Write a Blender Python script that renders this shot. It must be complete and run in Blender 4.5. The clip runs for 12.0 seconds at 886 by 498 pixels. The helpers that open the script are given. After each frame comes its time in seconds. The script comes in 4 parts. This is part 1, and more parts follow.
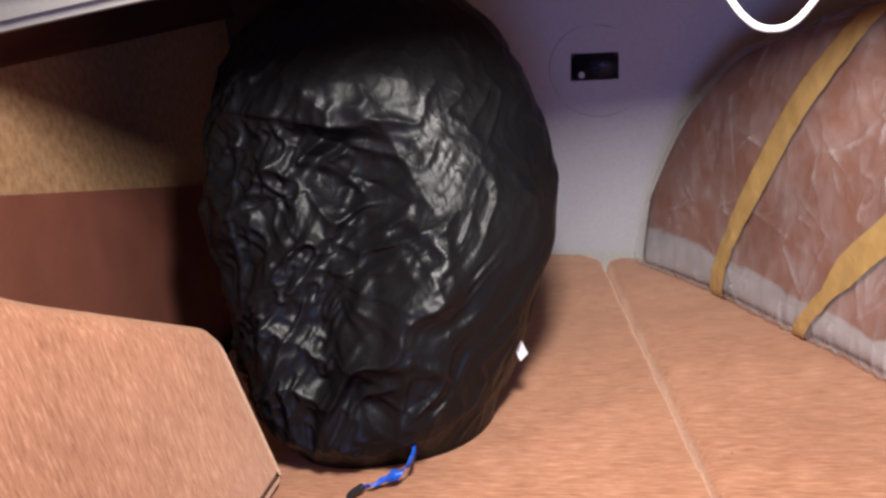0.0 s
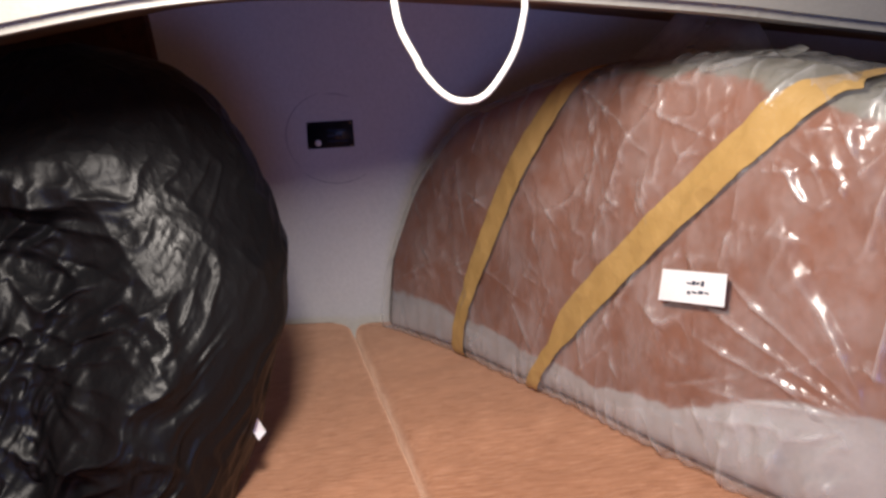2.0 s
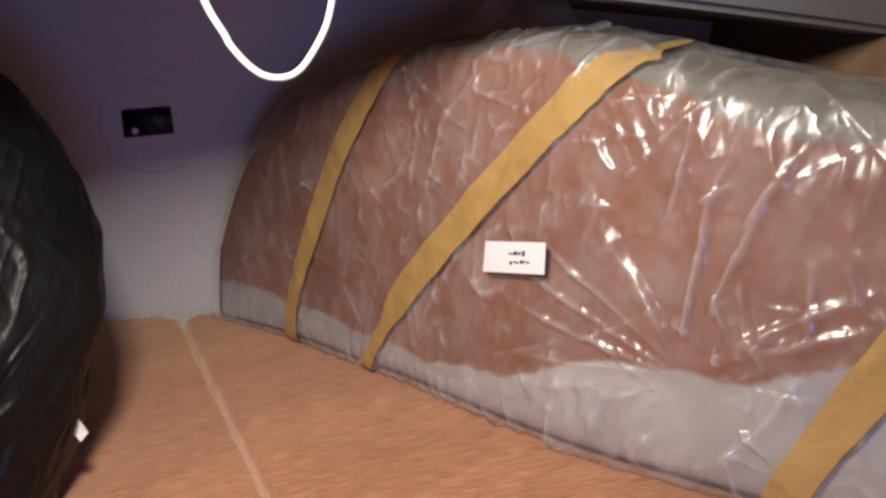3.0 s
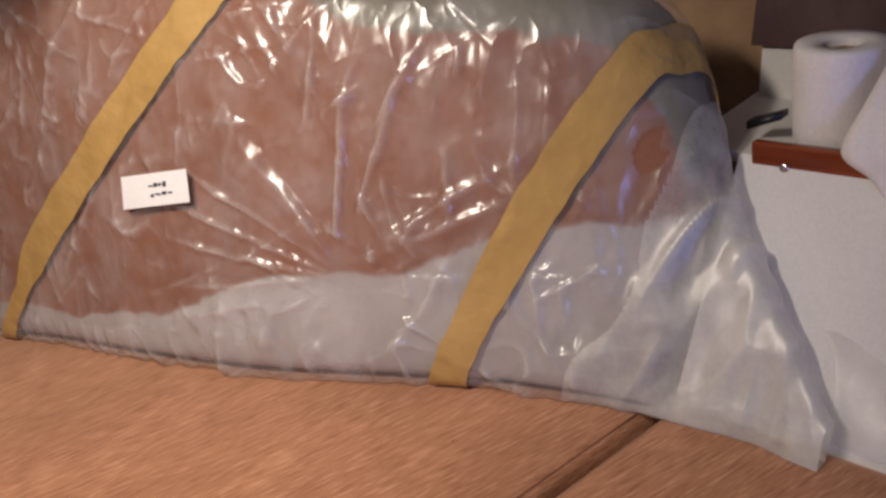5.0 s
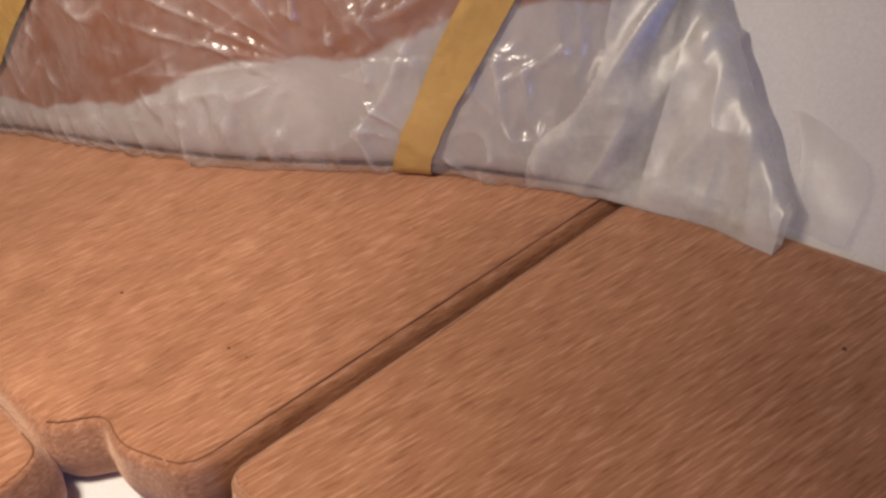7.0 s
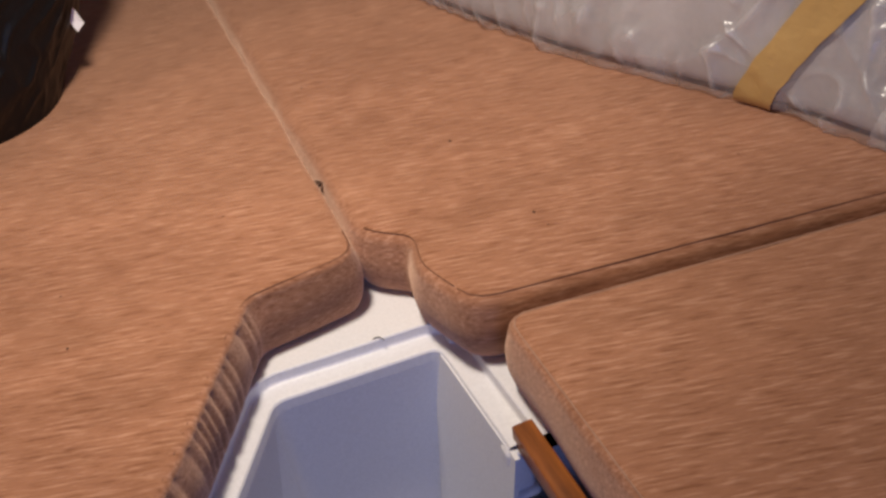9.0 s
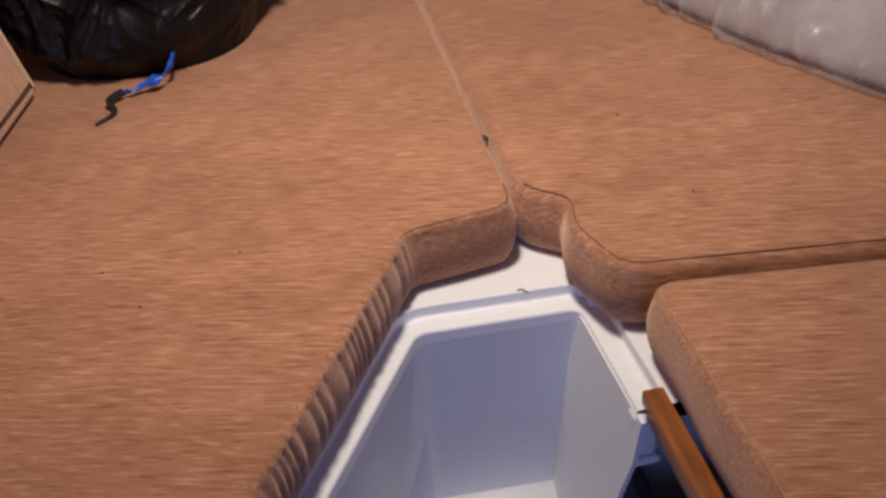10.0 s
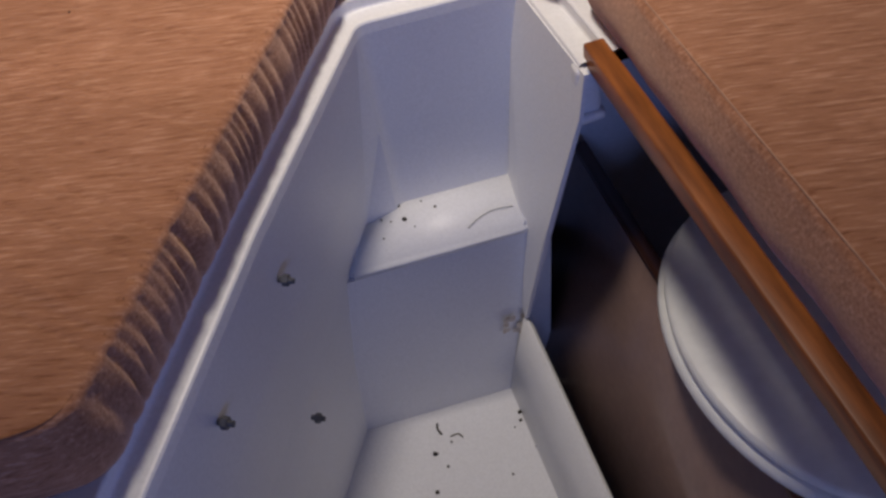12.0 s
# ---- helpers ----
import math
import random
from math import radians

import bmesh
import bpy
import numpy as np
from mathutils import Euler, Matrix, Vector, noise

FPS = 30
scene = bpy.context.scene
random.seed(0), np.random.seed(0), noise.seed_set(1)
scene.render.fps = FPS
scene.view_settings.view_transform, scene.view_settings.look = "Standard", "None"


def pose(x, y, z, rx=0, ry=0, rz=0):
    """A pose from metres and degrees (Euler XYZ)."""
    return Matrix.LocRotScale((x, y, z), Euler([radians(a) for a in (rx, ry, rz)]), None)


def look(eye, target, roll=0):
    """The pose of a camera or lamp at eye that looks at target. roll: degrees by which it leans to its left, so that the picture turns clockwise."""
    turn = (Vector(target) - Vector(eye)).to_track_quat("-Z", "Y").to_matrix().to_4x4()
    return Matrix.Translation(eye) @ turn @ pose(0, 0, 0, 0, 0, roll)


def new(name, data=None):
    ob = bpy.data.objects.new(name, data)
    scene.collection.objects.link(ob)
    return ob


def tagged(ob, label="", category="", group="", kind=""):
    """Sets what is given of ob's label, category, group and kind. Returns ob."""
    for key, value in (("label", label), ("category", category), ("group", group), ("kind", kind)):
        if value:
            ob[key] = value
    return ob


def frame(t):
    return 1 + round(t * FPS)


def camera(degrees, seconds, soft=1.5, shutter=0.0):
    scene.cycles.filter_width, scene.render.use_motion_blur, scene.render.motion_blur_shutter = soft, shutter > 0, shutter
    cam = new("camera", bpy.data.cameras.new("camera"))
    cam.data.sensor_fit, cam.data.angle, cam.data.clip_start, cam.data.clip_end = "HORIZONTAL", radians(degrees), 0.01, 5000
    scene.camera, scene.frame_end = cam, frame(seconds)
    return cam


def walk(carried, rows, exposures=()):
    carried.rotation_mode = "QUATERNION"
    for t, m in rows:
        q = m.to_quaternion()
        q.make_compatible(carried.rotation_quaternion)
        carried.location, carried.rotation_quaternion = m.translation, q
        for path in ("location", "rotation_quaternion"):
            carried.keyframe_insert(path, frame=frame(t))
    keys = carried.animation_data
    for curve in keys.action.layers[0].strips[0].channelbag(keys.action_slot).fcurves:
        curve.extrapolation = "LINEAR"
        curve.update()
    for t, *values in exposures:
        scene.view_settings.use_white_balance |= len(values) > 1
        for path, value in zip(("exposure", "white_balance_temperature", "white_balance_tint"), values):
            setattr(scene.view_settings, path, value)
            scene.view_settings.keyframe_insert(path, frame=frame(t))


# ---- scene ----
cam = camera(50.8, 12.0, soft=2.8)
PATH = [
    (0, (0.034, 0.027, 0.687), (-0.092, 1.936, 0.102), -9.3),
    (0.5, (0.048, 0.03, 0.712), (0.021, 1.959, 0.184), -10.7),
    (1, (0.066, 0.026, 0.715), (0.187, 1.96, 0.22), -8.2),
    (1.5, (0.092, 0.037, 0.695), (0.334, 1.957, 0.192), -9.5),
    (2, (0.107, 0.039, 0.687), (0.468, 1.932, 0.154), -8.7),
    (2.5, (0.133, 0.051, 0.681), (0.681, 1.888, 0.11), -8.8),
    (2.7, (0.13, 0.037, 0.677), (0.731, 1.852, 0.091), -8.8),
    (4.5, (0.114, 0.024, 0.636), (1.202, 1.532, -0.1), -8.4),
    (5, (0.122, 0.028, 0.648), (1.34, 1.367, -0.202), -10.1),
    (5.5, (0.172, 0.019, 0.664), (1.457, 1.215, -0.295), -12.4),
    (6, (0.206, -0.012, 0.637), (1.499, 1.119, -0.386), -12.1),
    (6.5, (0.205, -0.01, 0.621), (1.351, 1.161, -0.526), -13.1),
    (7, (0.176, -0.004, 0.614), (1.161, 1.249, -0.594), -12.7),
    (7.2, (0.184, -0.016, 0.605), (1.109, 1.283, -0.602), -12.8),
    (8.8, (0.109, -0.033, 0.592), (0.652, 1.461, -0.622), -9.0),
    (9, (0.093, -0.036, 0.592), (0.577, 1.48, -0.62), -8.4),
    (9.5, (0.063, -0.062, 0.595), (0.411, 1.513, -0.588), -6.4),
    (10, (0.044, -0.079, 0.587), (0.272, 1.502, -0.616), -5.5),
    (10.5, (0.016, -0.108, 0.582), (0.115, 1.443, -0.678), -5.9),
    (11, (0.015, -0.13, 0.555), (0.106, 1.345, -0.793), -7.8),
    (11.5, (0.022, -0.151, 0.515), (0.186, 1.217, -0.934), -9.4),
    (12, (0.019, -0.179, 0.492), (0.238, 1.123, -1.01), -10.6),
]
walk(cam, [(t, look(eye, target, roll)) for t, eye, target, roll in PATH],
     [(0, 0.55, 5900, 10), (1, 0.43, 6000, 11), (2.5, 0.02, 6300, 10), (5, -0.2, 6700, 10), (7.2, -0.12, 7000, 11), (9, -0.38, 6600, 11), (12, -0.42, 6400, 10)])


# ---- light ----
def light(name, kind, energy, color, m, **kw):
    d = bpy.data.lights.new(name, kind)
    d.energy, d.color = energy, color
    for k, v in kw.items():
        if k == "size":
            d.shape, d.size = "DISK", v
        elif k == "size_y":
            d.shape, d.size_y = "RECTANGLE", v
        elif k == "spread":
            d.spread = radians(v)
    ob = new(name, d)
    ob.matrix_world = m
    return ob


world = bpy.data.worlds.new("world")
scene.world = world
world.use_nodes = True
world.node_tree.nodes["Background"].inputs[0].default_value = (0.35, 0.42, 0.62, 1)
world.node_tree.nodes["Background"].inputs[1].default_value = 0.02
# The warm cabin lamp overhead, and daylight through the companionway behind the camera.
light("cabin_lamp", "AREA", 14.5, (1.0, 0.885, 0.77), look((0.13, 0.64, 0.97), (0.22, 1.38, 0.0)), size=0.13, size_y=0.20, spread=165)
light("companionway_daylight", "AREA", 10.5, (0.25, 0.37, 1.0), look((0.0, -1.42, 0.22), (0.1, 1.0, 0.0)), size=0.6, size_y=0.7)


# ---- materials ----
def mat(name, color, rough=0.6, spec=0.4, metal=0.0):
    m = bpy.data.materials.new(name)
    m.use_nodes = True
    b = m.node_tree.nodes["Principled BSDF"]
    b.inputs["Base Color"].default_value = (*color, 1)
    b.inputs["Roughness"].default_value = rough
    b.inputs["Specular IOR Level"].default_value = spec
    b.inputs["Metallic"].default_value = metal
    return m, m.node_tree, b


def noise_node(nt, scale, detail=4.0, stretch=(1, 1, 1), rough=0.55, turn=(0, 0, 0), skew=0.0):
    co, mp, nz = nt.nodes.new("ShaderNodeTexCoord"), nt.nodes.new("ShaderNodeMapping"), nt.nodes.new("ShaderNodeTexNoise")
    mp.inputs["Scale"].default_value = stretch
    mp.inputs["Rotation"].default_value = [radians(a) for a in turn]
    nz.inputs["Scale"].default_value, nz.inputs["Detail"].default_value, nz.inputs["Roughness"].default_value = scale, detail, rough
    if skew:  # the grain runs askew, in degrees
        sk = nt.nodes.new("ShaderNodeMapping")
        sk.inputs["Rotation"].default_value = (0, 0, radians(skew))
        nt.links.new(co.outputs["Object"], sk.inputs[0])
        nt.links.new(sk.outputs[0], mp.inputs[0])
    else:
        nt.links.new(co.outputs["Object"], mp.inputs[0])
    nt.links.new(mp.outputs[0], nz.inputs["Vector"])
    return nz.outputs["Fac"]


def ramp(nt, fac, stops):
    r = nt.nodes.new("ShaderNodeValToRGB")
    while len(r.color_ramp.elements) < len(stops):
        r.color_ramp.elements.new(0.5)
    for e, (p, c) in zip(r.color_ramp.elements, stops):
        e.position, e.color = p, (*c, 1) if len(c) == 3 else c
    nt.links.new(fac, r.inputs[0])
    return r.outputs[0]


def mix(nt, a, b, fac, mode="MIX"):
    n = nt.nodes.new("ShaderNodeMix")
    n.data_type, n.blend_type = "RGBA", mode
    if isinstance(fac, float):
        n.inputs[0].default_value = fac
    else:
        nt.links.new(fac, n.inputs[0])
    for v, i in ((a, 6), (b, 7)):
        if isinstance(v, tuple):
            n.inputs[i].default_value = (*v, 1)
        else:
            nt.links.new(v, n.inputs[i])
    return n.outputs[2]


def bump(nt, b, height, strength, distance):
    n = nt.nodes.new("ShaderNodeBump")
    n.inputs["Strength"].default_value, n.inputs["Distance"].default_value = strength, distance
    nt.links.new(height, n.inputs["Height"])
    nt.links.new(n.outputs[0], b.inputs["Normal"])
    return n


def fabric(name, light_c, mid_c, dark_c, grain=(14, 170, 170), skew=0.0):
    """Chenille with a ribbed slub weave: short pale and dark streaks along one axis."""
    m, nt, b = mat(name, mid_c, 0.95, 0.1)
    b.inputs["Sheen Weight"].default_value = 0.7
    b.inputs["Sheen Roughness"].default_value = 0.5
    b.inputs["Sheen Tint"].default_value = (1.0, 0.70, 0.53, 1)
    slub = noise_node(nt, 1.0, 3.5, grain, 0.58, skew=skew)
    fine = noise_node(nt, 1.0, 3.0, tuple(min(700, max(150, g * 2.6)) for g in grain), 0.6, skew=skew)
    wide = noise_node(nt, 5.0, 3.0, tuple(0.8 if g < 50 else 1.3 for g in grain), 0.5)
    c = ramp(nt, slub, [(0.33, dark_c), (0.46, mid_c), (0.53, mid_c), (0.65, light_c)])
    c = mix(nt, c, ramp(nt, fine, [(0.3, (0.80, 0.78, 0.76)), (0.7, (1.12, 1.12, 1.12))]), 0.35, "MULTIPLY")
    c = mix(nt, c, ramp(nt, wide, [(0.34, (0.74, 0.70, 0.67)), (0.66, (1.12, 1.12, 1.12))]), 0.55, "MULTIPLY")
    rub = noise_node(nt, 17.0, 4.0, tuple(0.7 if g < 50 else 1.5 for g in grain), 0.6)
    c = mix(nt, c, ramp(nt, rub, [(0.36, (0.86, 0.83, 0.80)), (0.64, (1.14, 1.15, 1.17))]), 0.45, "MULTIPLY")
    nt.links.new(c, b.inputs["Base Color"])
    h = nt.nodes.new("ShaderNodeMath")
    h.operation = "ADD"
    nt.links.new(slub, h.inputs[0])
    nt.links.new(fine, h.inputs[1])
    bump(nt, b, h.outputs[0], 0.42, 0.0018)
    return m


def plain(name, a, b_c, rough, scale=6.0, fine=180.0, relief=0.0006, spec=0.4, stretch=(1, 1, 1)):
    """A surface with a slow change of colour and a fine grain."""
    m, nt, b = mat(name, a, rough, spec)
    c = ramp(nt, noise_node(nt, scale, 5.0, stretch), [(0.3, a), (0.7, b_c)])
    g = noise_node(nt, fine, 3.0, stretch)
    c = mix(nt, c, ramp(nt, g, [(0.3, (0.9, 0.9, 0.9)), (0.7, (1.06, 1.06, 1.06))]), 0.6, "MULTIPLY")
    nt.links.new(c, b.inputs["Base Color"])
    r = ramp(nt, noise_node(nt, scale * 3, 4.0), [(0.3, (rough * 0.8,) * 3), (0.7, (min(1, rough * 1.2),) * 3)])
    nt.links.new(r, b.inputs["Roughness"])
    bump(nt, b, g, 0.6, relief)
    return m


def wood(name, dark, mid, rough=0.35, stretch=(60, 2.5, 60)):
    m, nt, b = mat(name, mid, rough, 0.5)
    c = ramp(nt, noise_node(nt, 1.0, 6.0, stretch, 0.65), [(0.3, dark), (0.62, mid)])
    c = mix(nt, c, ramp(nt, noise_node(nt, 9.0, 3.0), [(0.3, (0.75, 0.72, 0.7)), (0.7, (1.1, 1.1, 1.1))]), 0.7, "MULTIPLY")
    nt.links.new(c, b.inputs["Base Color"])
    bump(nt, b, noise_node(nt, 1.0, 4.0, stretch), 0.3, 0.0006)
    return m


def crumple_node(nt, sizes):
    """Height of sharp-ridged crumples at several sizes."""
    tent = None
    for size, amp in sizes:
        o, ab, sc = nt.nodes.new("ShaderNodeMath"), nt.nodes.new("ShaderNodeMath"), nt.nodes.new("ShaderNodeMath")
        o.operation, ab.operation, sc.operation = "SUBTRACT", "ABSOLUTE", "MULTIPLY_ADD"
        nt.links.new(noise_node(nt, size, 1.5, (1, 1.2, 0.55), 0.5, (25, 0, 0)), o.inputs[0])
        o.inputs[1].default_value = 0.5
        nt.links.new(o.outputs[0], ab.inputs[0])
        nt.links.new(ab.outputs[0], sc.inputs[0])
        sc.inputs[1].default_value, sc.inputs[2].default_value = -amp, 0.0
        if tent:
            nt.links.new(tent, sc.inputs[2])
        tent = sc.outputs[0]
    return tent


def film(name, milk_lo, milk_hi, tint=(0.93, 0.93, 0.95), rough=0.23, relief=0.035, gloss=0.075):
    """Thin clear polythene: mostly see-through, with milky creases and a sharp gloss."""
    m, nt, b = mat(name, tint, rough, 0.7)
    mk = ramp(nt, noise_node(nt, 14.0, 5.0, (1, 1, 1), 0.65), [(0.36, (milk_lo,) * 3), (0.68, (milk_hi,) * 3)])
    fold = nt.nodes.new("ShaderNodeAttribute")
    fold.attribute_name = "fold"
    add = nt.nodes.new("ShaderNodeMath")
    add.operation, add.use_clamp = "MULTIPLY_ADD", True
    nt.links.new(fold.outputs["Fac"], add.inputs[0])
    add.inputs[1].default_value = 0.2
    nt.links.new(mk, add.inputs[2])
    mk = add.outputs[0]
    tent = crumple_node(nt, ((8.0, 1.0), (21.0, 0.42)))
    bump(nt, b, tent, 0.8, relief)
    tr, gl = nt.nodes.new("ShaderNodeBsdfTransparent"), nt.nodes.new("ShaderNodeBsdfGlossy")
    tr.inputs[0].default_value = (0.98, 0.98, 0.98, 1)
    gl.inputs["Roughness"].default_value = rough
    nrm = [n for n in nt.nodes if n.type == "BUMP"][0]
    nt.links.new(nrm.outputs[0], gl.inputs["Normal"])
    lw, pw, sc = nt.nodes.new("ShaderNodeLayerWeight"), nt.nodes.new("ShaderNodeMath"), nt.nodes.new("ShaderNodeMath")
    lw.inputs[0].default_value = 0.5
    nt.links.new(nrm.outputs[0], lw.inputs["Normal"])
    pw.operation, sc.operation = "POWER", "MULTIPLY_ADD"
    nt.links.new(lw.outputs["Facing"], pw.inputs[0])
    pw.inputs[1].default_value = 4.0
    nt.links.new(pw.outputs[0], sc.inputs[0])
    sc.inputs[1].default_value, sc.inputs[2].default_value = 0.30, gloss
    m1, m2 = nt.nodes.new("ShaderNodeMixShader"), nt.nodes.new("ShaderNodeMixShader")
    nt.links.new(mk, m1.inputs[0])
    nt.links.new(tr.outputs[0], m1.inputs[1])
    nt.links.new(b.outputs[0], m1.inputs[2])
    nt.links.new(sc.outputs[0], m2.inputs[0])
    nt.links.new(m1.outputs[0], m2.inputs[1])
    nt.links.new(gl.outputs[0], m2.inputs[2])
    nt.links.new(m2.outputs[0], nt.nodes["Material Output"].inputs[0])
    return m


FAB = fabric("salmon_chenille", (0.53, 0.285, 0.178), (0.40, 0.190, 0.107), (0.275, 0.117, 0.06), (30, 290, 290), 15.0)
FAB_UP = fabric("salmon_chenille_upright", (0.53, 0.285, 0.178), (0.40, 0.190, 0.107), (0.275, 0.117, 0.06), (280, 250, 30))


def wrapped_cover():
    """Rust cover, a pale foot band standing in for bunched film and a grey-green lining on top, by the mesh's own
    seams.
    """
    m, nt, b = mat("rust_cover_with_pale_foot", (0.38, 0.17, 0.1), 0.85, 0.2)
    g = noise_node(nt, 260.0, 3.0)
    rust = ramp(nt, noise_node(nt, 5.0, 5.0), [(0.3, (0.23, 0.098, 0.062)), (0.7, (0.30, 0.136, 0.088))])
    pale = ramp(nt, noise_node(nt, 6.0, 5.0), [(0.3, (0.34, 0.31, 0.30)), (0.7, (0.46, 0.43, 0.42))])
    grey = ramp(nt, noise_node(nt, 6.0, 5.0), [(0.3, (0.17, 0.16, 0.13)), (0.7, (0.25, 0.235, 0.19))])
    wob = noise_node(nt, 11.0, 3.0)
    c = rust
    for name, col in (("top", grey), ("foot", pale)):
        at, ad = nt.nodes.new("ShaderNodeAttribute"), nt.nodes.new("ShaderNodeMath")
        at.attribute_name = name
        ad.operation = "MULTIPLY_ADD"
        nt.links.new(wob, ad.inputs[0])
        ad.inputs[1].default_value = 0.05
        nt.links.new(at.outputs["Fac"], ad.inputs[2])
        c = mix(nt, c, col, ramp(nt, ad.outputs[0], [(0.522, (0, 0, 0)), (0.528, (1, 1, 1))]))
    c = mix(nt, c, ramp(nt, g, [(0.3, (0.88, 0.88, 0.88)), (0.7, (1.08, 1.08, 1.08))]), 0.6, "MULTIPLY")
    nt.links.new(c, b.inputs["Base Color"])
    bump(nt, b, g, 0.6, 0.0006)
    return m


WRAPCOVER = wrapped_cover()
SEAM = plain("brown_seam_thread", (0.20, 0.085, 0.046), (0.27, 0.125, 0.07), 0.9, 40.0, 400.0)
THREAD = plain("tan_seam_thread", (0.42, 0.235, 0.15), (0.52, 0.32, 0.22), 0.9, 40.0, 400.0)
GRP = plain("white_gelcoat", (0.81, 0.81, 0.82), (0.84, 0.84, 0.85), 0.42, 1.5, 300.0, 0.0001, 0.5)
PANEL = plain("white_vinyl_panel", (0.72, 0.71, 0.70), (0.79, 0.78, 0.77), 0.55, 2.5, 240.0, 0.0003)
BULK = plain("off_white_bulkhead_paint", (0.66, 0.64, 0.62), (0.74, 0.72, 0.70), 0.6, 2.0, 120.0, 0.0004)
# Cream darkened in the colour to offset strong lamp light on the beam.
CEIL = plain("dimmed_cream_headlining", (0.29, 0.28, 0.25), (0.34, 0.325, 0.295), 0.5, 3.0, 200.0)
CORK = plain("tan_cork_lining", (0.27, 0.15, 0.07), (0.46, 0.28, 0.145), 0.9, 60.0, 160.0, 0.002)
HULL = plain("brown_carpet_lining", (0.27, 0.17, 0.10), (0.42, 0.27, 0.16), 0.95, 12.0, 300.0, 0.002)
REDP = plain("red_brown_leathercloth", (0.17, 0.06, 0.04), (0.24, 0.09, 0.062), 0.5, 4.0, 150.0)
MAROON = plain("dark_maroon_leathercloth", (0.045, 0.012, 0.016), (0.07, 0.022, 0.026), 0.5, 5.0, 150.0)
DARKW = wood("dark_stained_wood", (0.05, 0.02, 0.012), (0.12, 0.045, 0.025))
MAHOG = wood("varnished_mahogany", (0.10, 0.018, 0.006), (0.30, 0.065, 0.022), 0.2)
TEAK = wood("worn_teak_trim", (0.08, 0.022, 0.006), (0.43, 0.14, 0.03), 0.45, (40, 4, 40))
PLY = plain("dark_brown_laminate", (0.22, 0.145, 0.125), (0.30, 0.20, 0.17), 0.22, 5.0, 90.0, 0.0002, 0.6)
TAPE = plain("buff_parcel_tape", (0.42, 0.262, 0.09), (0.50, 0.325, 0.125), 0.2, 9.0, 34.0, 0.006, 0.6)
PAPER = plain("white_paper", (0.82, 0.82, 0.84), (0.86, 0.86, 0.87), 0.8, 20.0, 300.0)
TISSUE = plain("white_tissue_paper", (0.80, 0.79, 0.84), (0.86, 0.85, 0.88), 0.95, 30.0, 250.0, 0.001)
CERAMIC = plain("white_toilet_plastic", (0.76, 0.77, 0.74), (0.82, 0.83, 0.80), 0.4, 3.0, 60.0, 0.0002, 0.45)
BLACK = plain("black_plastic", (0.012, 0.012, 0.015), (0.022, 0.022, 0.028), 0.35, 20.0, 200.0)
INK = plain("blue_black_ink", (0.02, 0.03, 0.06), (0.04, 0.05, 0.09), 0.7, 40.0, 200.0)
CHROME = mat("chromed_screw", (0.75, 0.75, 0.76), 0.18, 0.5, 1.0)[0]
CORD = plain("white_cotton_cord", (0.78, 0.76, 0.74), (0.85, 0.83, 0.80), 0.85, 60.0, 400.0, 0.001)
BLUE = plain("blue_drawstring_film", (0.01, 0.06, 0.42), (0.02, 0.12, 0.62), 0.3, 30.0, 200.0)
LINT = plain("brown_lint", (0.06, 0.03, 0.018), (0.13, 0.07, 0.045), 0.95, 60.0, 300.0)
SCUFF = plain("grey_pencil", (0.36, 0.34, 0.36), (0.46, 0.44, 0.46), 0.7, 60.0, 300.0)
RUST = plain("rust_stain", (0.50, 0.42, 0.35), (0.66, 0.60, 0.54), 0.6, 60.0, 300.0)
BOLT = plain("dull_bolt_metal", (0.05, 0.05, 0.055), (0.12, 0.12, 0.13), 0.4, 60.0, 300.0)
DIRT = plain("dark_debris", (0.02, 0.015, 0.012), (0.05, 0.04, 0.03), 0.9, 60.0, 300.0)
FILM = film("clear_polythene", 0.02, 0.15, rough=0.28)
FILM_MILKY = film("milky_polythene", 0.20, 0.48, (0.78, 0.78, 0.76), 0.4, 0.010, 0.06)
FILM_THIN = film("thin_milky_polythene", 0.12, 0.24, (0.74, 0.74, 0.72), 0.35, 0.004, 0.03)


def bag_material():
    m, nt, b = mat("black_bin_liner", (0.005, 0.005, 0.006), 0.4, 0.2)
    r = ramp(nt, noise_node(nt, 7.0, 4.0), [(0.3, (0.33,) * 3), (0.7, (0.52,) * 3)])
    nt.links.new(r, b.inputs["Roughness"])
    bump(nt, b, crumple_node(nt, ((15.0, 1.0), (34.0, 0.5), (70.0, 0.2))), 0.6, 0.010)
    return m


BAG = bag_material()


# ---- builders ----
def link_mesh(name, bm, material, smooth=True):
    me = bpy.data.meshes.new(name)
    bmesh.ops.recalc_face_normals(bm, faces=bm.faces)
    for f in bm.faces:
        f.smooth = smooth
    bm.to_mesh(me)
    bm.free()
    for m in material if isinstance(material, (list, tuple)) else [material]:
        me.materials.append(m)
    return new(name, me)


def part(name, bm, material, parent, label="", smooth=True):
    ob = link_mesh(name, bm, material, smooth)
    ob.parent = parent
    if label:
        ob["label"] = label
    return ob


def thing(name, label, category, group="", at=(0, 0, 0)):
    ob = new(name)
    ob.empty_display_size = 0.05
    return tagged(ob, label, category, group)


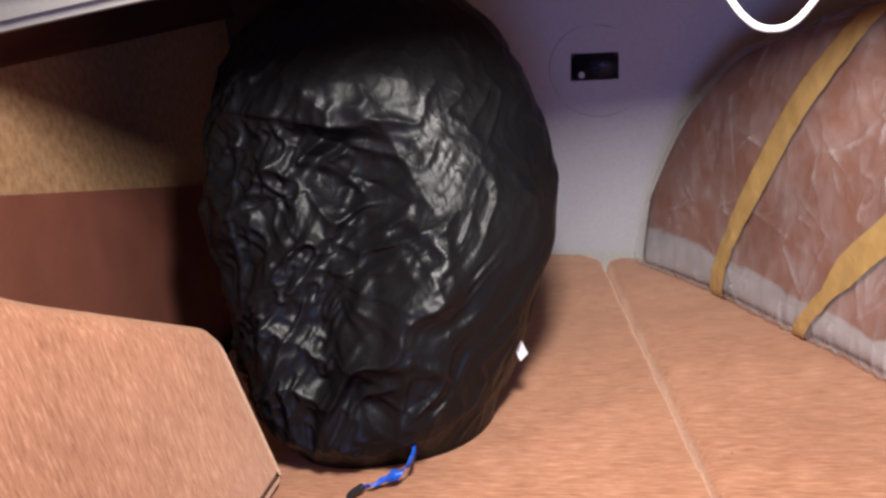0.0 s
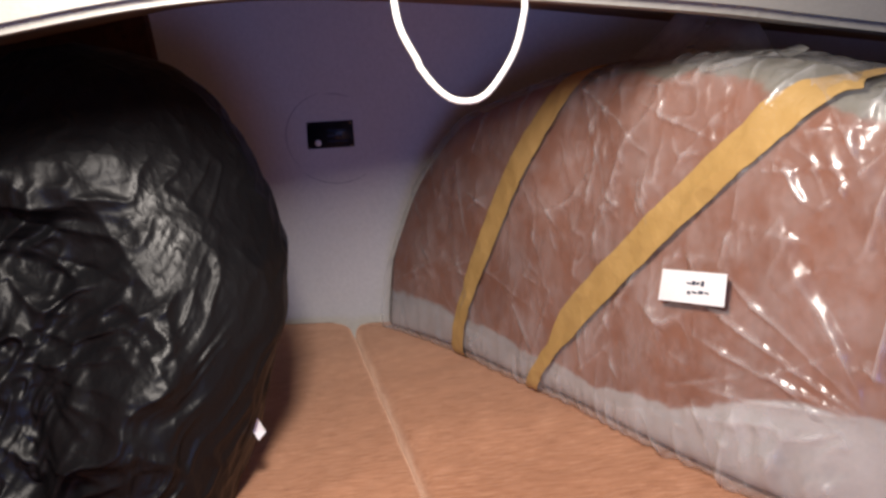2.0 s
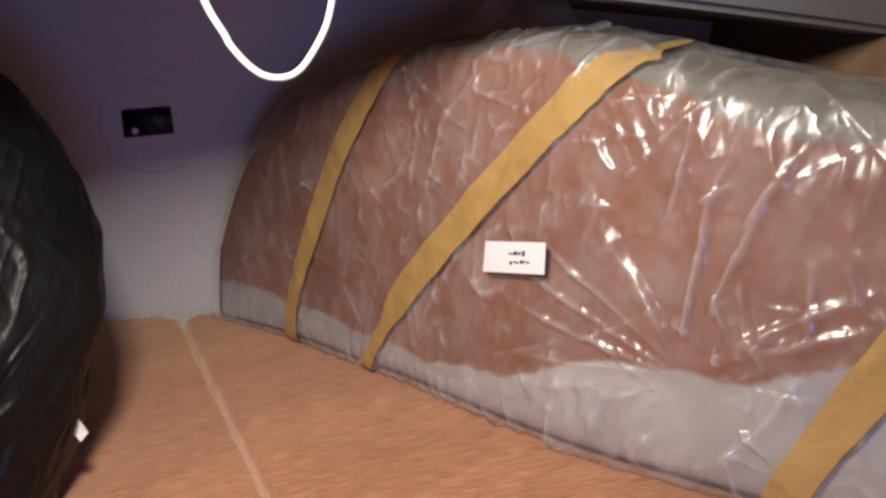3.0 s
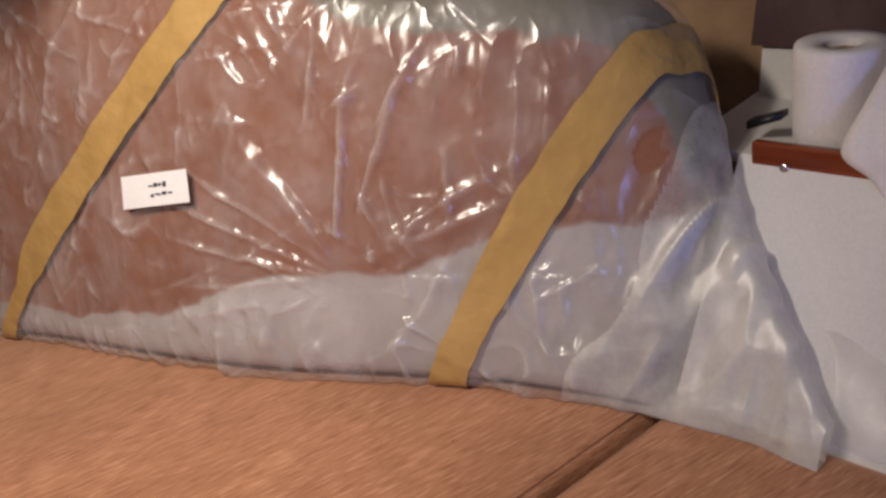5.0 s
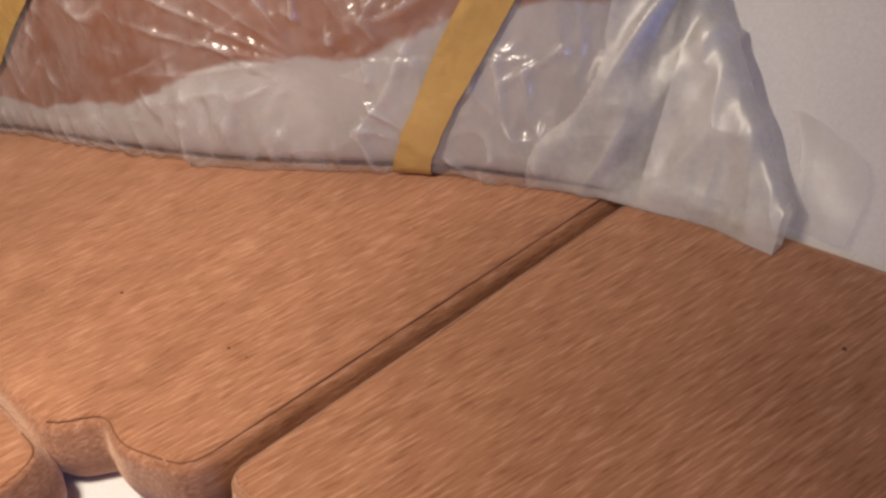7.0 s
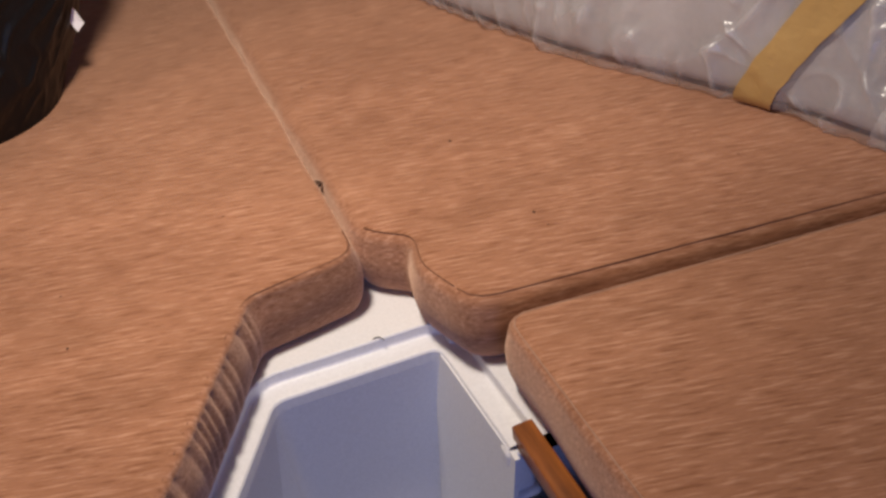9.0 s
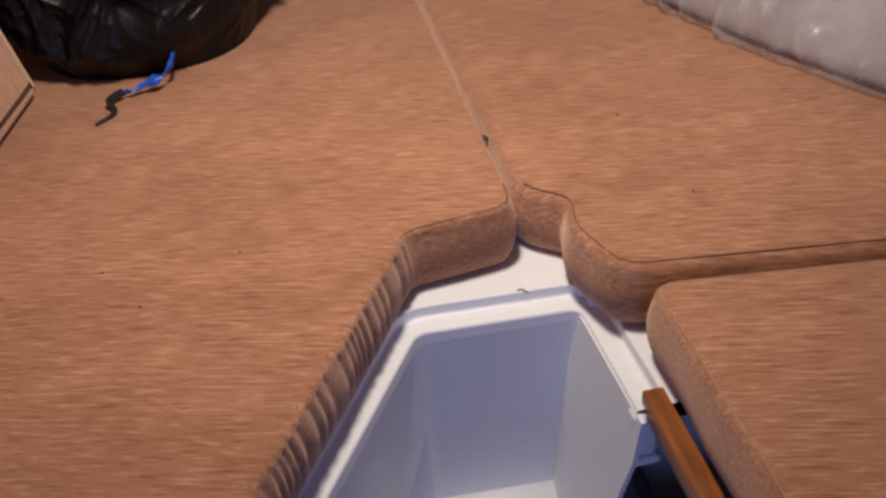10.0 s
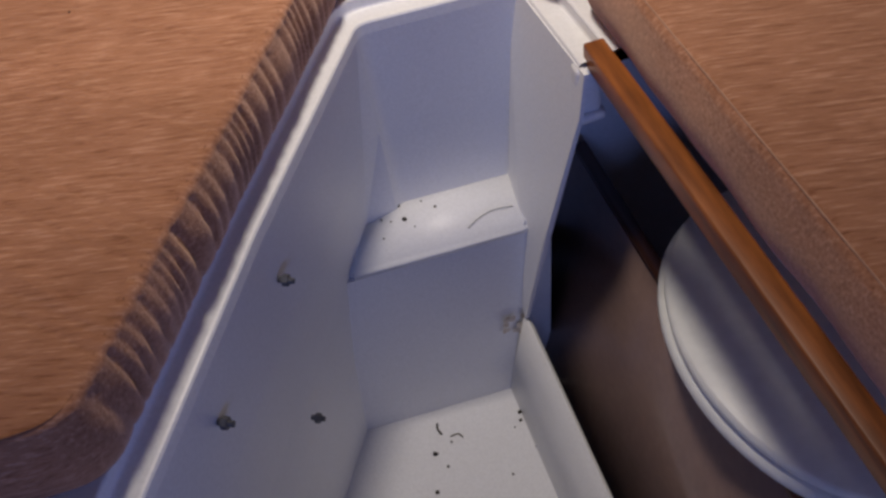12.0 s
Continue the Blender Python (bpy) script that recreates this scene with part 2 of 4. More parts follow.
def box(lo, hi, r=0.0, seg=2, bm=None):
    bm = bm or bmesh.new()
    lo, hi = Vector(lo), Vector(hi)
    made = bmesh.ops.create_cube(bm, size=1.0, matrix=Matrix.Translation((lo + hi) / 2) @ Matrix.Diagonal((*(hi - lo), 1)))
    if r:
        es = {e for v in made["verts"] for e in v.link_edges}
        bmesh.ops.bevel(bm, geom=list(es), offset=r, segments=seg, profile=0.5, affect="EDGES")
    return bm


def prism(pts, axis_vec, bm=None, r=0.0, seg=2):
    """A flat polygon of 3D points pushed along a vector."""
    bm = bm or bmesh.new()
    a = [bm.verts.new(p) for p in pts]
    f = bm.faces.new(a)
    ex = bmesh.ops.extrude_face_region(bm, geom=[f])
    vs = [v for v in ex["geom"] if isinstance(v, bmesh.types.BMVert)]
    bmesh.ops.translate(bm, vec=Vector(axis_vec), verts=vs)
    if r:
        es = {e for v in a + vs for e in v.link_edges}
        bmesh.ops.bevel(bm, geom=list(es), offset=r, segments=seg, affect="EDGES")
    return bm


def tube(points, radius, sides=8, closed=False, bm=None):
    bm = bm or bmesh.new()
    pts = [Vector(p) for p in points]
    rings, side = [], Vector((0.13, 0.37, 0.92)).normalized()
    for i, p in enumerate(pts):
        a, b = pts[i - 1] if i or closed else p, pts[(i + 1) % len(pts)] if i < len(pts) - 1 or closed else p
        d = (b - a).normalized()
        u = (side - d * side.dot(d)).normalized()
        side, w = u, d.cross(u)
        rr = radius(i / max(1, len(pts) - 1)) if callable(radius) else radius
        rings.append([bm.verts.new(p + rr * (math.cos(2 * math.pi * k / sides) * u + math.sin(2 * math.pi * k / sides) * w)) for k in range(sides)])
    for i in range(len(rings) if closed else len(rings) - 1):
        r0, r1 = rings[i], rings[(i + 1) % len(rings)]
        for k in range(sides):
            bm.faces.new((r0[k], r0[(k + 1) % sides], r1[(k + 1) % sides], r1[k]))
    if not closed:
        bm.faces.new(rings[0]), bm.faces.new(rings[-1])
    return bm


def smooth_line(pts, steps=10, closed=False):
    """Catmull-Rom through the points."""
    pts = [Vector(p) for p in pts]
    n, out = len(pts), []
    for i in range(n if closed else n - 1):
        p = [pts[(i + k) % n] if closed else pts[min(max(i + k, 0), n - 1)] for k in (-1, 0, 1, 2)]
        for s in range(steps):
            t = s / steps
            out.append(0.5 * (2 * p[1] + (p[2] - p[0]) * t + (2 * p[0] - 5 * p[1] + 4 * p[2] - p[3]) * t * t + (3 * p[1] - p[0] - 3 * p[2] + p[3]) * t ** 3))
    return out if closed else out + [pts[-1]]


def round_outline(corners, r, step=0.012):
    """A closed outline with its corners rounded, in even steps. Corners: (x, y) or (x, y, own radius)."""
    out, n = [], len(corners)
    for i in range(n):
        p, a, b = Vector(corners[i][:2]), Vector(corners[i - 1][:2]), Vector(corners[(i + 1) % n][:2])
        rr = corners[i][2] if len(corners[i]) > 2 else r
        da, db = (a - p), (b - p)
        cut = min(rr, da.length * 0.45, db.length * 0.45)
        p0, p1 = p + da.normalized() * cut, p + db.normalized() * cut
        for k in range(7):
            t = k / 6
            out.append((1 - t) ** 2 * p0 + 2 * t * (1 - t) * p + t * t * p1)
    dense = []
    for i, p in enumerate(out):
        q = out[(i + 1) % len(out)]
        m = max(1, int((q - p).length / step))
        dense += [p + (q - p) * k / m for k in range(m)]
    return dense


def inward(line):
    """The inward normal at each point of a counter-clockwise outline."""
    n, res = len(line), []
    for i in range(n):
        d = (line[(i + 1) % n] - line[i - 1]).normalized()
        res.append(Vector((-d.y, d.x)))
    return res


def cushion(name, label, corners, top, thick, material, r=0.013, pleat=None, corner_r=0.03, thread=None):
    """A foam cushion in a fitted cover: rolled edges, slightly puffed sides, a stitched seam round the top."""
    th = thing(name, label, "cushion", "berth cushions")
    line = round_outline(corners, corner_r, 0.0028 if pleat else 0.005)
    nrm = inward(line)
    run = [0.0]
    for a, b in zip(line, line[1:]):
        run.append(run[-1] + (b - a).length)
    rows = [(0.014, top - thick), (0.005, top - thick + 0.006), (0.0, top - thick + 0.016)]
    for k in range(1, 6):
        f = k / 6
        rows.append((-0.005 * math.sin(math.pi * f), top - thick + 0.016 + (thick - 0.016 - r) * f))
    for k in range(6):
        a = math.pi / 2 * k / 5
        rows.append((r * (1 - math.cos(a)), top - r + r * math.sin(a)))
    rows.append((r + 0.004, top + 0.0004))
    bm, rings = bmesh.new(), []
    for j, (ins, z) in enumerate(rows):
        ring = []
        for i, p in enumerate(line):
            off, dz = ins, 0.0
            amt = pleat(p) if pleat else 0.0
            if amt:
                s = run[i]
                fold = abs(math.sin(s * 185 + 1.7 * math.sin(s * 37) + 0.9 * math.sin(s * 83) + 0.16 * j)) ** 0.5
                body = (min(1.0, j / 3) if j < 7 else max(0.0, 1 - (j - 6) / 5.0)) * (0.55 + 0.45 * math.sin(s * 23 + 1.0) ** 2)
                off += amt * body * 0.010 * (1 - fold) * (0.7 + 0.5 * noise.noise(Vector((s * 40, 2.0, 0))))
                dz -= amt * 0.002 * (1 - fold) * (j > 8)
            q = p + nrm[i] * off
            q = q + nrm[i] * 0.0022 * noise.noise(Vector((q.x * 14, q.y * 14, z * 20)))
            ring.append(bm.verts.new((q.x, q.y, z + dz)))
        rings.append(ring)
    n = len(line)
    for a, b in zip(rings, rings[1:]):
        for i in range(n):
            bm.faces.new((a[i], a[(i + 1) % n], b[(i + 1) % n], b[i]))
    for ring in (rings[-1], rings[0]):
        bm.faces.new(ring)
    part("cover", bm, material, th)
    seam = [Vector((*(p + nrm[i] * (r * 0.5 + (0.004 * pleat(p) if pleat else 0))), top - r * 0.095 - (0.001 * (pleat(p) if pleat else 0)))) for i, p in enumerate(line)][::2]
    # the thread is sunk out of sight where two cushions press together
    bm, piece = bmesh.new(), []
    for p in seam + [None]:
        if p is not None and not (abs(p.x - 0.25) < 0.03 and p.y > 0.80):
            piece.append(p)
        else:
            if len(piece) > 3:
                tube(piece, 0.0009, 5, False, bm)
            piece = []
    part("seam", bm, thread or SEAM, th, "stitched seam round the top edge")
    return th


def wall(name, pts, push, material, label, category="wall"):
    ob = link_mesh(name, prism(pts, push), material, False)
    return tagged(ob, label, category, kind="structure")


def soft_table(table):
    """A smooth curve through (position, value) rows, as a function."""
    xs = np.array([a for a, _ in table])
    ys = np.array([b for _, b in table])
    fine = np.linspace(xs[0], xs[-1], 400)
    v = np.interp(fine, xs, ys)
    k = np.hanning(27)
    k /= k.sum()
    v = np.convolve(np.pad(v, 13, mode="edge"), k, "valid")
    return lambda q: float(np.interp(q, fine, v))


# ---- structure ----
YAW = 0.53  # the bulkhead comes nearer by this much for each metre to the right
TOP, THICK = 0.0, 0.087
TRAY = TOP - THICK

bulk_y = lambda x: 2.10 - YAW * (x - 0.25)
wall("bulkhead", [(-0.75, bulk_y(-0.75), -0.8), (1.5, bulk_y(1.5), -0.8), (1.5, bulk_y(1.5), 1.2), (-0.75, bulk_y(-0.75), 1.2)],
     (0.02, 0.04, 0), BULK, "off-white painted bulkhead at the foot of the berth")
# Side of the hull behind the backrest, in three bands.
side_x = -0.60
wall("wall_left_lining", [(side_x, -1.5, -0.8), (side_x, 2.7, -0.8), (side_x, 2.7, 1.2), (side_x, -1.5, 1.2)], (-0.04, 0, 0), CORK,
     "tan cork-textured lining on the hull side")
red_top = lambda y: 0.486 - 0.225 * (y - 1.193)
wall("panel_left_lower", [(side_x + 0.012, -0.4, -0.1), (side_x + 0.012, 2.62, -0.1), (side_x + 0.012, 2.62, red_top(2.62)), (side_x + 0.012, 0.4, red_top(0.4)), (side_x + 0.012, -0.4, red_top(0.4))],
     (-0.009, 0, 0), REDP, "red-brown leathercloth panel below the cork lining")
wall("trim_left", [(side_x + 0.03, -0.4, 0.66), (side_x + 0.03, 2.6, 0.63), (side_x + 0.03, 2.6, 0.76), (side_x + 0.03, -0.4, 0.78)], (-0.027, 0, 0), DARKW,
     "dark stained wooden batten along the hull side", "trim")
# Raked white panel on the other side, and the carpeted hull beyond it.
wx = lambda z: 0.889 + 0.165 / 0.24 * z
wall("wall_right_panel", [(wx(-0.12), -1.5, -0.12), (wx(-0.12), 0.522, -0.12), (wx(0.236), 0.522, 0.236), (wx(0.236), -1.5, 0.236)], (0.02, 0, -0.0145), PANEL,
     "white vinyl panel leaning outboard beside the berth")
hx = lambda z: 1.20 + 0.25 * z
wall("hull_lining", [(hx(-0.8), -1.5, -0.8), (hx(-0.8), 2.4, -0.8), (hx(1.2), 2.4, 1.2), (hx(1.2), -1.5, 1.2)], (0.04, 0, 0), HULL,
     "brown carpet lining on the hull side")
wall("shelf_right", [(wx(0.236) + 0.004, -1.5, 0.236), (wx(0.236) + 0.004, 0.60, 0.236), (hx(0.236) - 0.004, 0.60, 0.240), (hx(0.236) - 0.004, -1.5, 0.240)], (0, 0, -0.012), PANEL,
     "white shelf behind the wooden fiddle rail", "shelf")
wall("shelf_back", [(hx(0.25) - 0.03, -1.5, 0.237), (hx(0.25) - 0.03, 0.59, 0.237), (hx(0.305) - 0.03, 0.59, 0.305), (hx(0.305) - 0.03, -1.5, 0.305)], (0.008, 0, 0), PANEL,
     "white back of the shelf")
wall("shelf_fascia", [(hx(0.305) - 0.042, -1.5, 0.307), (hx(0.305) - 0.042, 0.60, 0.307), (hx(0.5) - 0.042, 0.60, 0.47), (hx(0.5) - 0.042, -1.5, 0.47)], (0.02, 0, 0), MAROON,
     "dark maroon leathercloth fascia above the back of the shelf", "fascia")
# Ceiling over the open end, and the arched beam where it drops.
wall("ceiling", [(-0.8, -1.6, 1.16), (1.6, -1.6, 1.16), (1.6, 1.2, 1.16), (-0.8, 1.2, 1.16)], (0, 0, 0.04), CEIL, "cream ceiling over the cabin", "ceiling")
BEAM = [(-0.7, 0.675), (-0.49, 0.688), (-0.3, 0.698), (-0.16, 0.705), (0.0, 0.713), (0.12, 0.710), (0.244, 0.696), (0.439, 0.663), (0.688, 0.610), (0.797, 0.583), (1.12, 0.50), (1.5, 0.40)]
beam_line = smooth_line([(x, 1.1, z) for x, z in BEAM], 4)
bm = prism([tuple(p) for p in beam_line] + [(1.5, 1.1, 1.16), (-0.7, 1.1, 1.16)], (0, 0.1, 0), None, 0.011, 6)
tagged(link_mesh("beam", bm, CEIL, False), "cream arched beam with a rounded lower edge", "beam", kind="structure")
# Unseen ceiling beyond the beam, set low to shade the far end and limit bounce.
low = smooth_line([(x, 1.2, z + 0.015) for x, z in BEAM], 4)
bm = prism([tuple(p) for p in low] + [(1.5, 1.2, 0.95), (-0.7, 1.2, 0.95)], (0, 1.6, 0))
tagged(link_mesh("ceiling_low", bm, HULL, False), "unseen brown ceiling under the cockpit, added to shade the far end", "ceiling", kind="structure")
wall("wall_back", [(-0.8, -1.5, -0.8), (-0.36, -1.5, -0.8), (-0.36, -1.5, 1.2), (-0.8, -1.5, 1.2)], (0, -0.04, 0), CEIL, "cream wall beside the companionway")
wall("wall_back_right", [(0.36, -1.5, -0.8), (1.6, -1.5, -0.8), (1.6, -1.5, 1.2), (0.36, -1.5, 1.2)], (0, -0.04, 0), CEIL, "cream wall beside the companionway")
wall("floor", [(-0.8, -1.6, -0.80), (1.6, -1.6, -0.80), (1.6, 2.8, -0.80), (-0.8, 2.8, -0.80)], (0, 0, -0.04), PLY, "dark cabin sole", "floor")

# Well moulding: a flat tray under the cushions with a stepped hole in it.
HOLE = [(0.303, -0.6), (0.303, 0.525), (0.297, 0.672), (0.117, 0.682), (-0.042, 0.421), (-0.165, 0.196), (-0.30, -0.06), (-0.30, -0.6)]


def well():
    th = thing("locker_well", "white moulded footwell with a stepped rim and a shelf", "locker well")
    th["kind"] = "structure"
    inner = round_outline([(x, y, 0.012) for x, y in HOLE], 0.012, 0.03)
    nrm = inward(inner)
    if sum(a.x * b.y - a.y * b.x for a, b in zip(inner, inner[1:] + inner[:1])) < 0:
        nrm = [-v for v in nrm]
    prof = [(-0.030, TRAY), (-0.0285, TRAY - 0.0004), (-0.0275, TRAY - 0.0016), (-0.0268, TRAY - 0.0115), (-0.0258, TRAY - 0.0135), (-0.024, TRAY - 0.0142), (-0.006, TRAY - 0.0152), (-0.0035, TRAY - 0.0158), (-0.002, TRAY - 0.0178), (-0.001, TRAY - 0.03), (-0.010, -0.25), (-0.030, -0.38), (-0.034, -0.40), (-0.050, -0.55), (-0.060, -0.725)]
    bm, rings = bmesh.new(), []
    for ins, z in prof:
        rings.append([bm.verts.new((*(p + nrm[i] * (ins if p.x < 0.105 or z > -0.12 else 0.001)), z)) for i, p in enumerate(inner)])
    n = len(inner)
    for j, (a, b) in enumerate(zip(rings, rings[1:])):
        for i in range(n):
            c = (a[i].co + b[i].co + a[(i + 1) % n].co + b[(i + 1) % n].co) / 4
            if (c.x > 0.25 and c.y < 0.515) or (c.x > 0.292 and c.y < 0.655 and c.z < TRAY - 0.04):
                continue
            bm.faces.new((a[i], a[(i + 1) % n], b[(i + 1) % n], b[i]))
    part("rim", bm, GRP, th, "", False)
    # flat tray round the hole
    bm = bmesh.new()
    out = [bm.verts.new((x, y, TRAY)) for x, y in ((-0.36, -0.62), (0.33, -0.62), (0.33, 0.50), (1.0, 0.50), (1.0, 1.62), (-0.58, 2.4), (-0.58, 0.27), (-0.21, 0.25), (-0.36, -0.03))]
    inn = [bm.verts.new((*(p + nrm[i] * -0.030), TRAY)) for i, p in enumerate(inner)]
    es = [bm.edges.new((out[i], out[(i + 1) % len(out)])) for i in range(len(out))] + [bm.edges.new((inn[i], inn[(i + 1) % n])) for i in range(n)]
    bmesh.ops.triangle_fill(bm, edges=es, use_beauty=True)
    part("tray", bm, GRP, th, "", False)
    # shelf, the riser under it, the floor and the low sill
    part("shelf", prism([(0.025, 0.588, -0.385), (0.28, 0.576, -0.385), (0.30, 0.72, -0.385), (0.06, 0.72, -0.385)], (0, 0, -0.02), None, 0.006), GRP, th)
    part("riser", prism([(-0.08, 0.592, -0.40), (0.29, 0.578, -0.40), (0.27, 0.562, -0.73), (-0.10, 0.58, -0.73)], (0, 0.02, 0)), GRP, th, "", False)
    part("well_floor", box((-0.5, -0.6, -0.74), (0.29, 0.7, -0.722), 0.004), GRP, th)
    part("sill", prism([(0.203, -0.6, -0.73), (0.206, 0.575, -0.73), (0.236, 0.56, -0.545), (0.242, -0.6, -0.66)], (0.009, 0, 0), None, 0.003), GRP, th)
    part("side_wall", prism([(0.3045, 0.50, TRAY - 0.02), (0.297, 0.497, -0.16), (0.262, 0.525, -0.36), (0.237, 0.553, -0.545), (0.256, 0.70, -0.545), (0.2955, 0.70, TRAY - 0.02)], (0.005, 0, 0)), GRP, th, "", False)
    part("side_return", box((0.3005, 0.5075, -0.168), (0.328, 0.53, TRAY - 0.021), 0.006, 3), GRP, th)
    part("rim_lip", box((0.297, 0.502, -0.176), (0.331, 0.532, -0.164), 0.005, 3), GRP, th)
    part("back_panel", box((0.310, 0.672, -0.80), (0.95, 0.684, TRAY - 0.006), 0.003), GRP, th)
    return th


well()

# ---- berth cushions ----
def pleats(p):
    # gathers along the slanting edge by the well
    a, b = Vector((0.126, 0.734)), Vector((-0.177, 0.205))
    d = (b - a).normalized()
    t, side = (p - a).dot(d), abs((p - a).cross(d))
    return max(0.0, min(1.0, min(t / 0.03, ((b - a).length - t) / 0.03))) if side < 0.02 else 0.0


cushion("berth_cushion", "salmon chenille berth cushion with a gathered slanting edge", [(-0.55, 0.205), (-0.177, 0.205), (0.126, 0.734, 0.01), (0.250, 0.748, 0.03), (0.2495, 2.05, 0.06), (0.10, 2.13, 0.03), (-0.55, 2.42)], TOP, THICK, FAB, 0.008, pleats)
cushion("berth_cushion", "salmon chenille berth cushion with a notched inner corner", [(0.318, 0.608, 0.03), (0.872, 0.528, 0.03), (0.93, 0.8), (0.93, 1.69), (0.37, 1.98, 0.03), (0.2555, 2.04, 0.06), (0.2560, 0.782, 0.03), (0.302, 0.742, 0.010), (0.291, 0.695, 0.03)], TOP, THICK, FAB, 0.018)
cushion("berth_cushion", "salmon chenille berth cushion beside the white panel", [(0.333, -0.6), (0.882, -0.6), (0.882, 0.512, 0.02), (0.335, 0.584, 0.03)], TOP, THICK, FAB, thread=THREAD)


def backrest():
    th = thing("backrest_cushion", "salmon chenille backrest cushion leaning on the hull side", "cushion", "berth cushions")
    d = Vector((-0.083, -0.44, 0)).normalized()
    up = Vector((-0.13, 0.02, 0.99)).normalized()
    out = d.cross(up).normalized()
    bm = bmesh.new()
    line = round_outline([(0, 0), (1.1, 0), (1.1, 0.66), (0.60, 0.60, 0.1), (0.34, 0.43), (0.03, 0.262, 0.04)], 0.03, 0.02)
    nrm = inward(line)
    prof = [(0.03, 0.0), (0.012, 0.004), (0.003, 0.014), (0.0, 0.03), (0.0, 0.06), (0.003, 0.076), (0.012, 0.086), (0.03, 0.09)]
    rings = [[bm.verts.new(Vector((-0.320, 1.228, 0.003)) + d * (p + nrm[i] * ins).x + up * (p + nrm[i] * ins).y + out * (0.09 - dep)) for i, p in enumerate(line)] for ins, dep in prof]
    n = len(line)
    for a, b in zip(rings, rings[1:]):
        for i in range(n):
            bm.faces.new((a[i], a[(i + 1) % n], b[(i + 1) % n], b[i]))
    bm.faces.new(rings[0]), bm.faces.new(rings[-1])
    part("cover", bm, FAB_UP, th)
    return th


backrest()

# ---- cushion wrapped in clear film ----
BX = soft_table([(0.33, 0.856), (0.42, 0.866), (0.52, 0.844), (0.6, 0.816), (0.72, 0.778), (0.84, 0.723), (1.0, 0.646), (1.11, 0.606), (1.25, 0.564), (1.378, 0.53), (1.51, 0.485), (1.75, 0.41), (1.97, 0.323)])
HT = soft_table([(0.33, 0.02), (0.36, 0.055), (0.40, 0.098), (0.44, 0.14), (0.51, 0.22), (0.56, 0.325), (0.61, 0.405), (0.66, 0.435), (0.76, 0.455), (0.9, 0.485), (1.0, 0.512), (1.14, 0.538), (1.26, 0.54), (1.43, 0.53), (1.6, 0.50), (1.77, 0.445), (1.88, 0.33), (1.94, 0.19), (1.97, 0.08)])
DP = soft_table([(0.33, 0.012), (0.42, 0.02), (0.5, 0.05), (0.6, 0.14), (0.75, 0.17), (1.4, 0.17), (1.7, 0.14), (1.9, 0.08), (1.97, 0.03)])
LEAN_K = soft_table([(0.33, 0.58), (0.5, 0.58), (0.6, 0.42), (0.7, 0.30), (0.85, 0.23), (0.95, 0.22), (1.97, 0.22)])
POW_TOP, POW_FOOT = 0.42, 0.3


def wrap_point(y, a, grow=0.0):
    """A point of the section at y; a runs from 0 (mid front) up over the top, in turns."""
    ang = math.pi - 2 * math.pi * a
    c, s = math.cos(ang), math.sin(ang)
    h, dp = HT(y), DP(y)
    pw = POW_TOP if s > 0 else POW_FOOT
    cx = math.copysign(abs(c) ** pw, c) * (dp / 2 + grow)
    cz = math.copysign(abs(s) ** pw, s) * (h / 2 + grow)
    z = max(0.0015, h / 2 + cz + 0.002)
    return Vector((BX(y) - 0.014 + dp / 2 + cx + LEAN_K(y) * z, y, z))


def front_a(y, z):
    """The turn at which the front has that height."""
    h = HT(y)
    v = max(-0.999, min(0.999, 2 * (z - 0.002) / h - 1))
    s = math.copysign(abs(v) ** (1 / (POW_TOP if v > 0 else POW_FOOT)), v)
    return math.asin(s) / (2 * math.pi)


def crease_field(U, V, folds):
    """Sum of straight sharp folds: rows of centre, centre, direction, half length, width and height."""
    out = np.zeros_like(U)
    for u, v, ang, half, w, amp in folds:
        c, q = math.cos(ang), math.sin(ang)
        along, across = (U - u) * c + (V - v) * q, -(U - u) * q + (V - v) * c
        across = across + 0.05 * along * along / half
        out += amp * np.where(across > 0, np.exp(-np.abs(across) / w), np.exp(-np.abs(across) / (0.35 * w))) * np.clip(1 - (np.abs(along) / half) ** 2, 0, 1)
    return out


def lattice_noise(u, v, seed):
    """Smooth noise between -1 and 1 over arrays of places."""
    grid = np.random.RandomState(seed).uniform(-1, 1, (64, 64))
    i, j = np.floor(u).astype(int), np.floor(v).astype(int)
    f, g = u - i, v - j
    f, g = f * f * f * (f * (f * 6 - 15) + 10), g * g * g * (g * (g * 6 - 15) + 10)
    at = lambda a, b: grid[a % 64, b % 64]
    return (at(i, j) * (1 - f) + at(i + 1, j) * f) * (1 - g) + (at(i, j + 1) * (1 - f) + at(i + 1, j + 1) * f) * g


def tent(v):
    """Sharp ridges where the noise passes zero."""
    return 0.6 - np.minimum(np.abs(v) * 1.5, 1.0)


def facet(v):
    """Creases between smoother faces."""
    return 0.5 - np.abs(v) ** 0.8


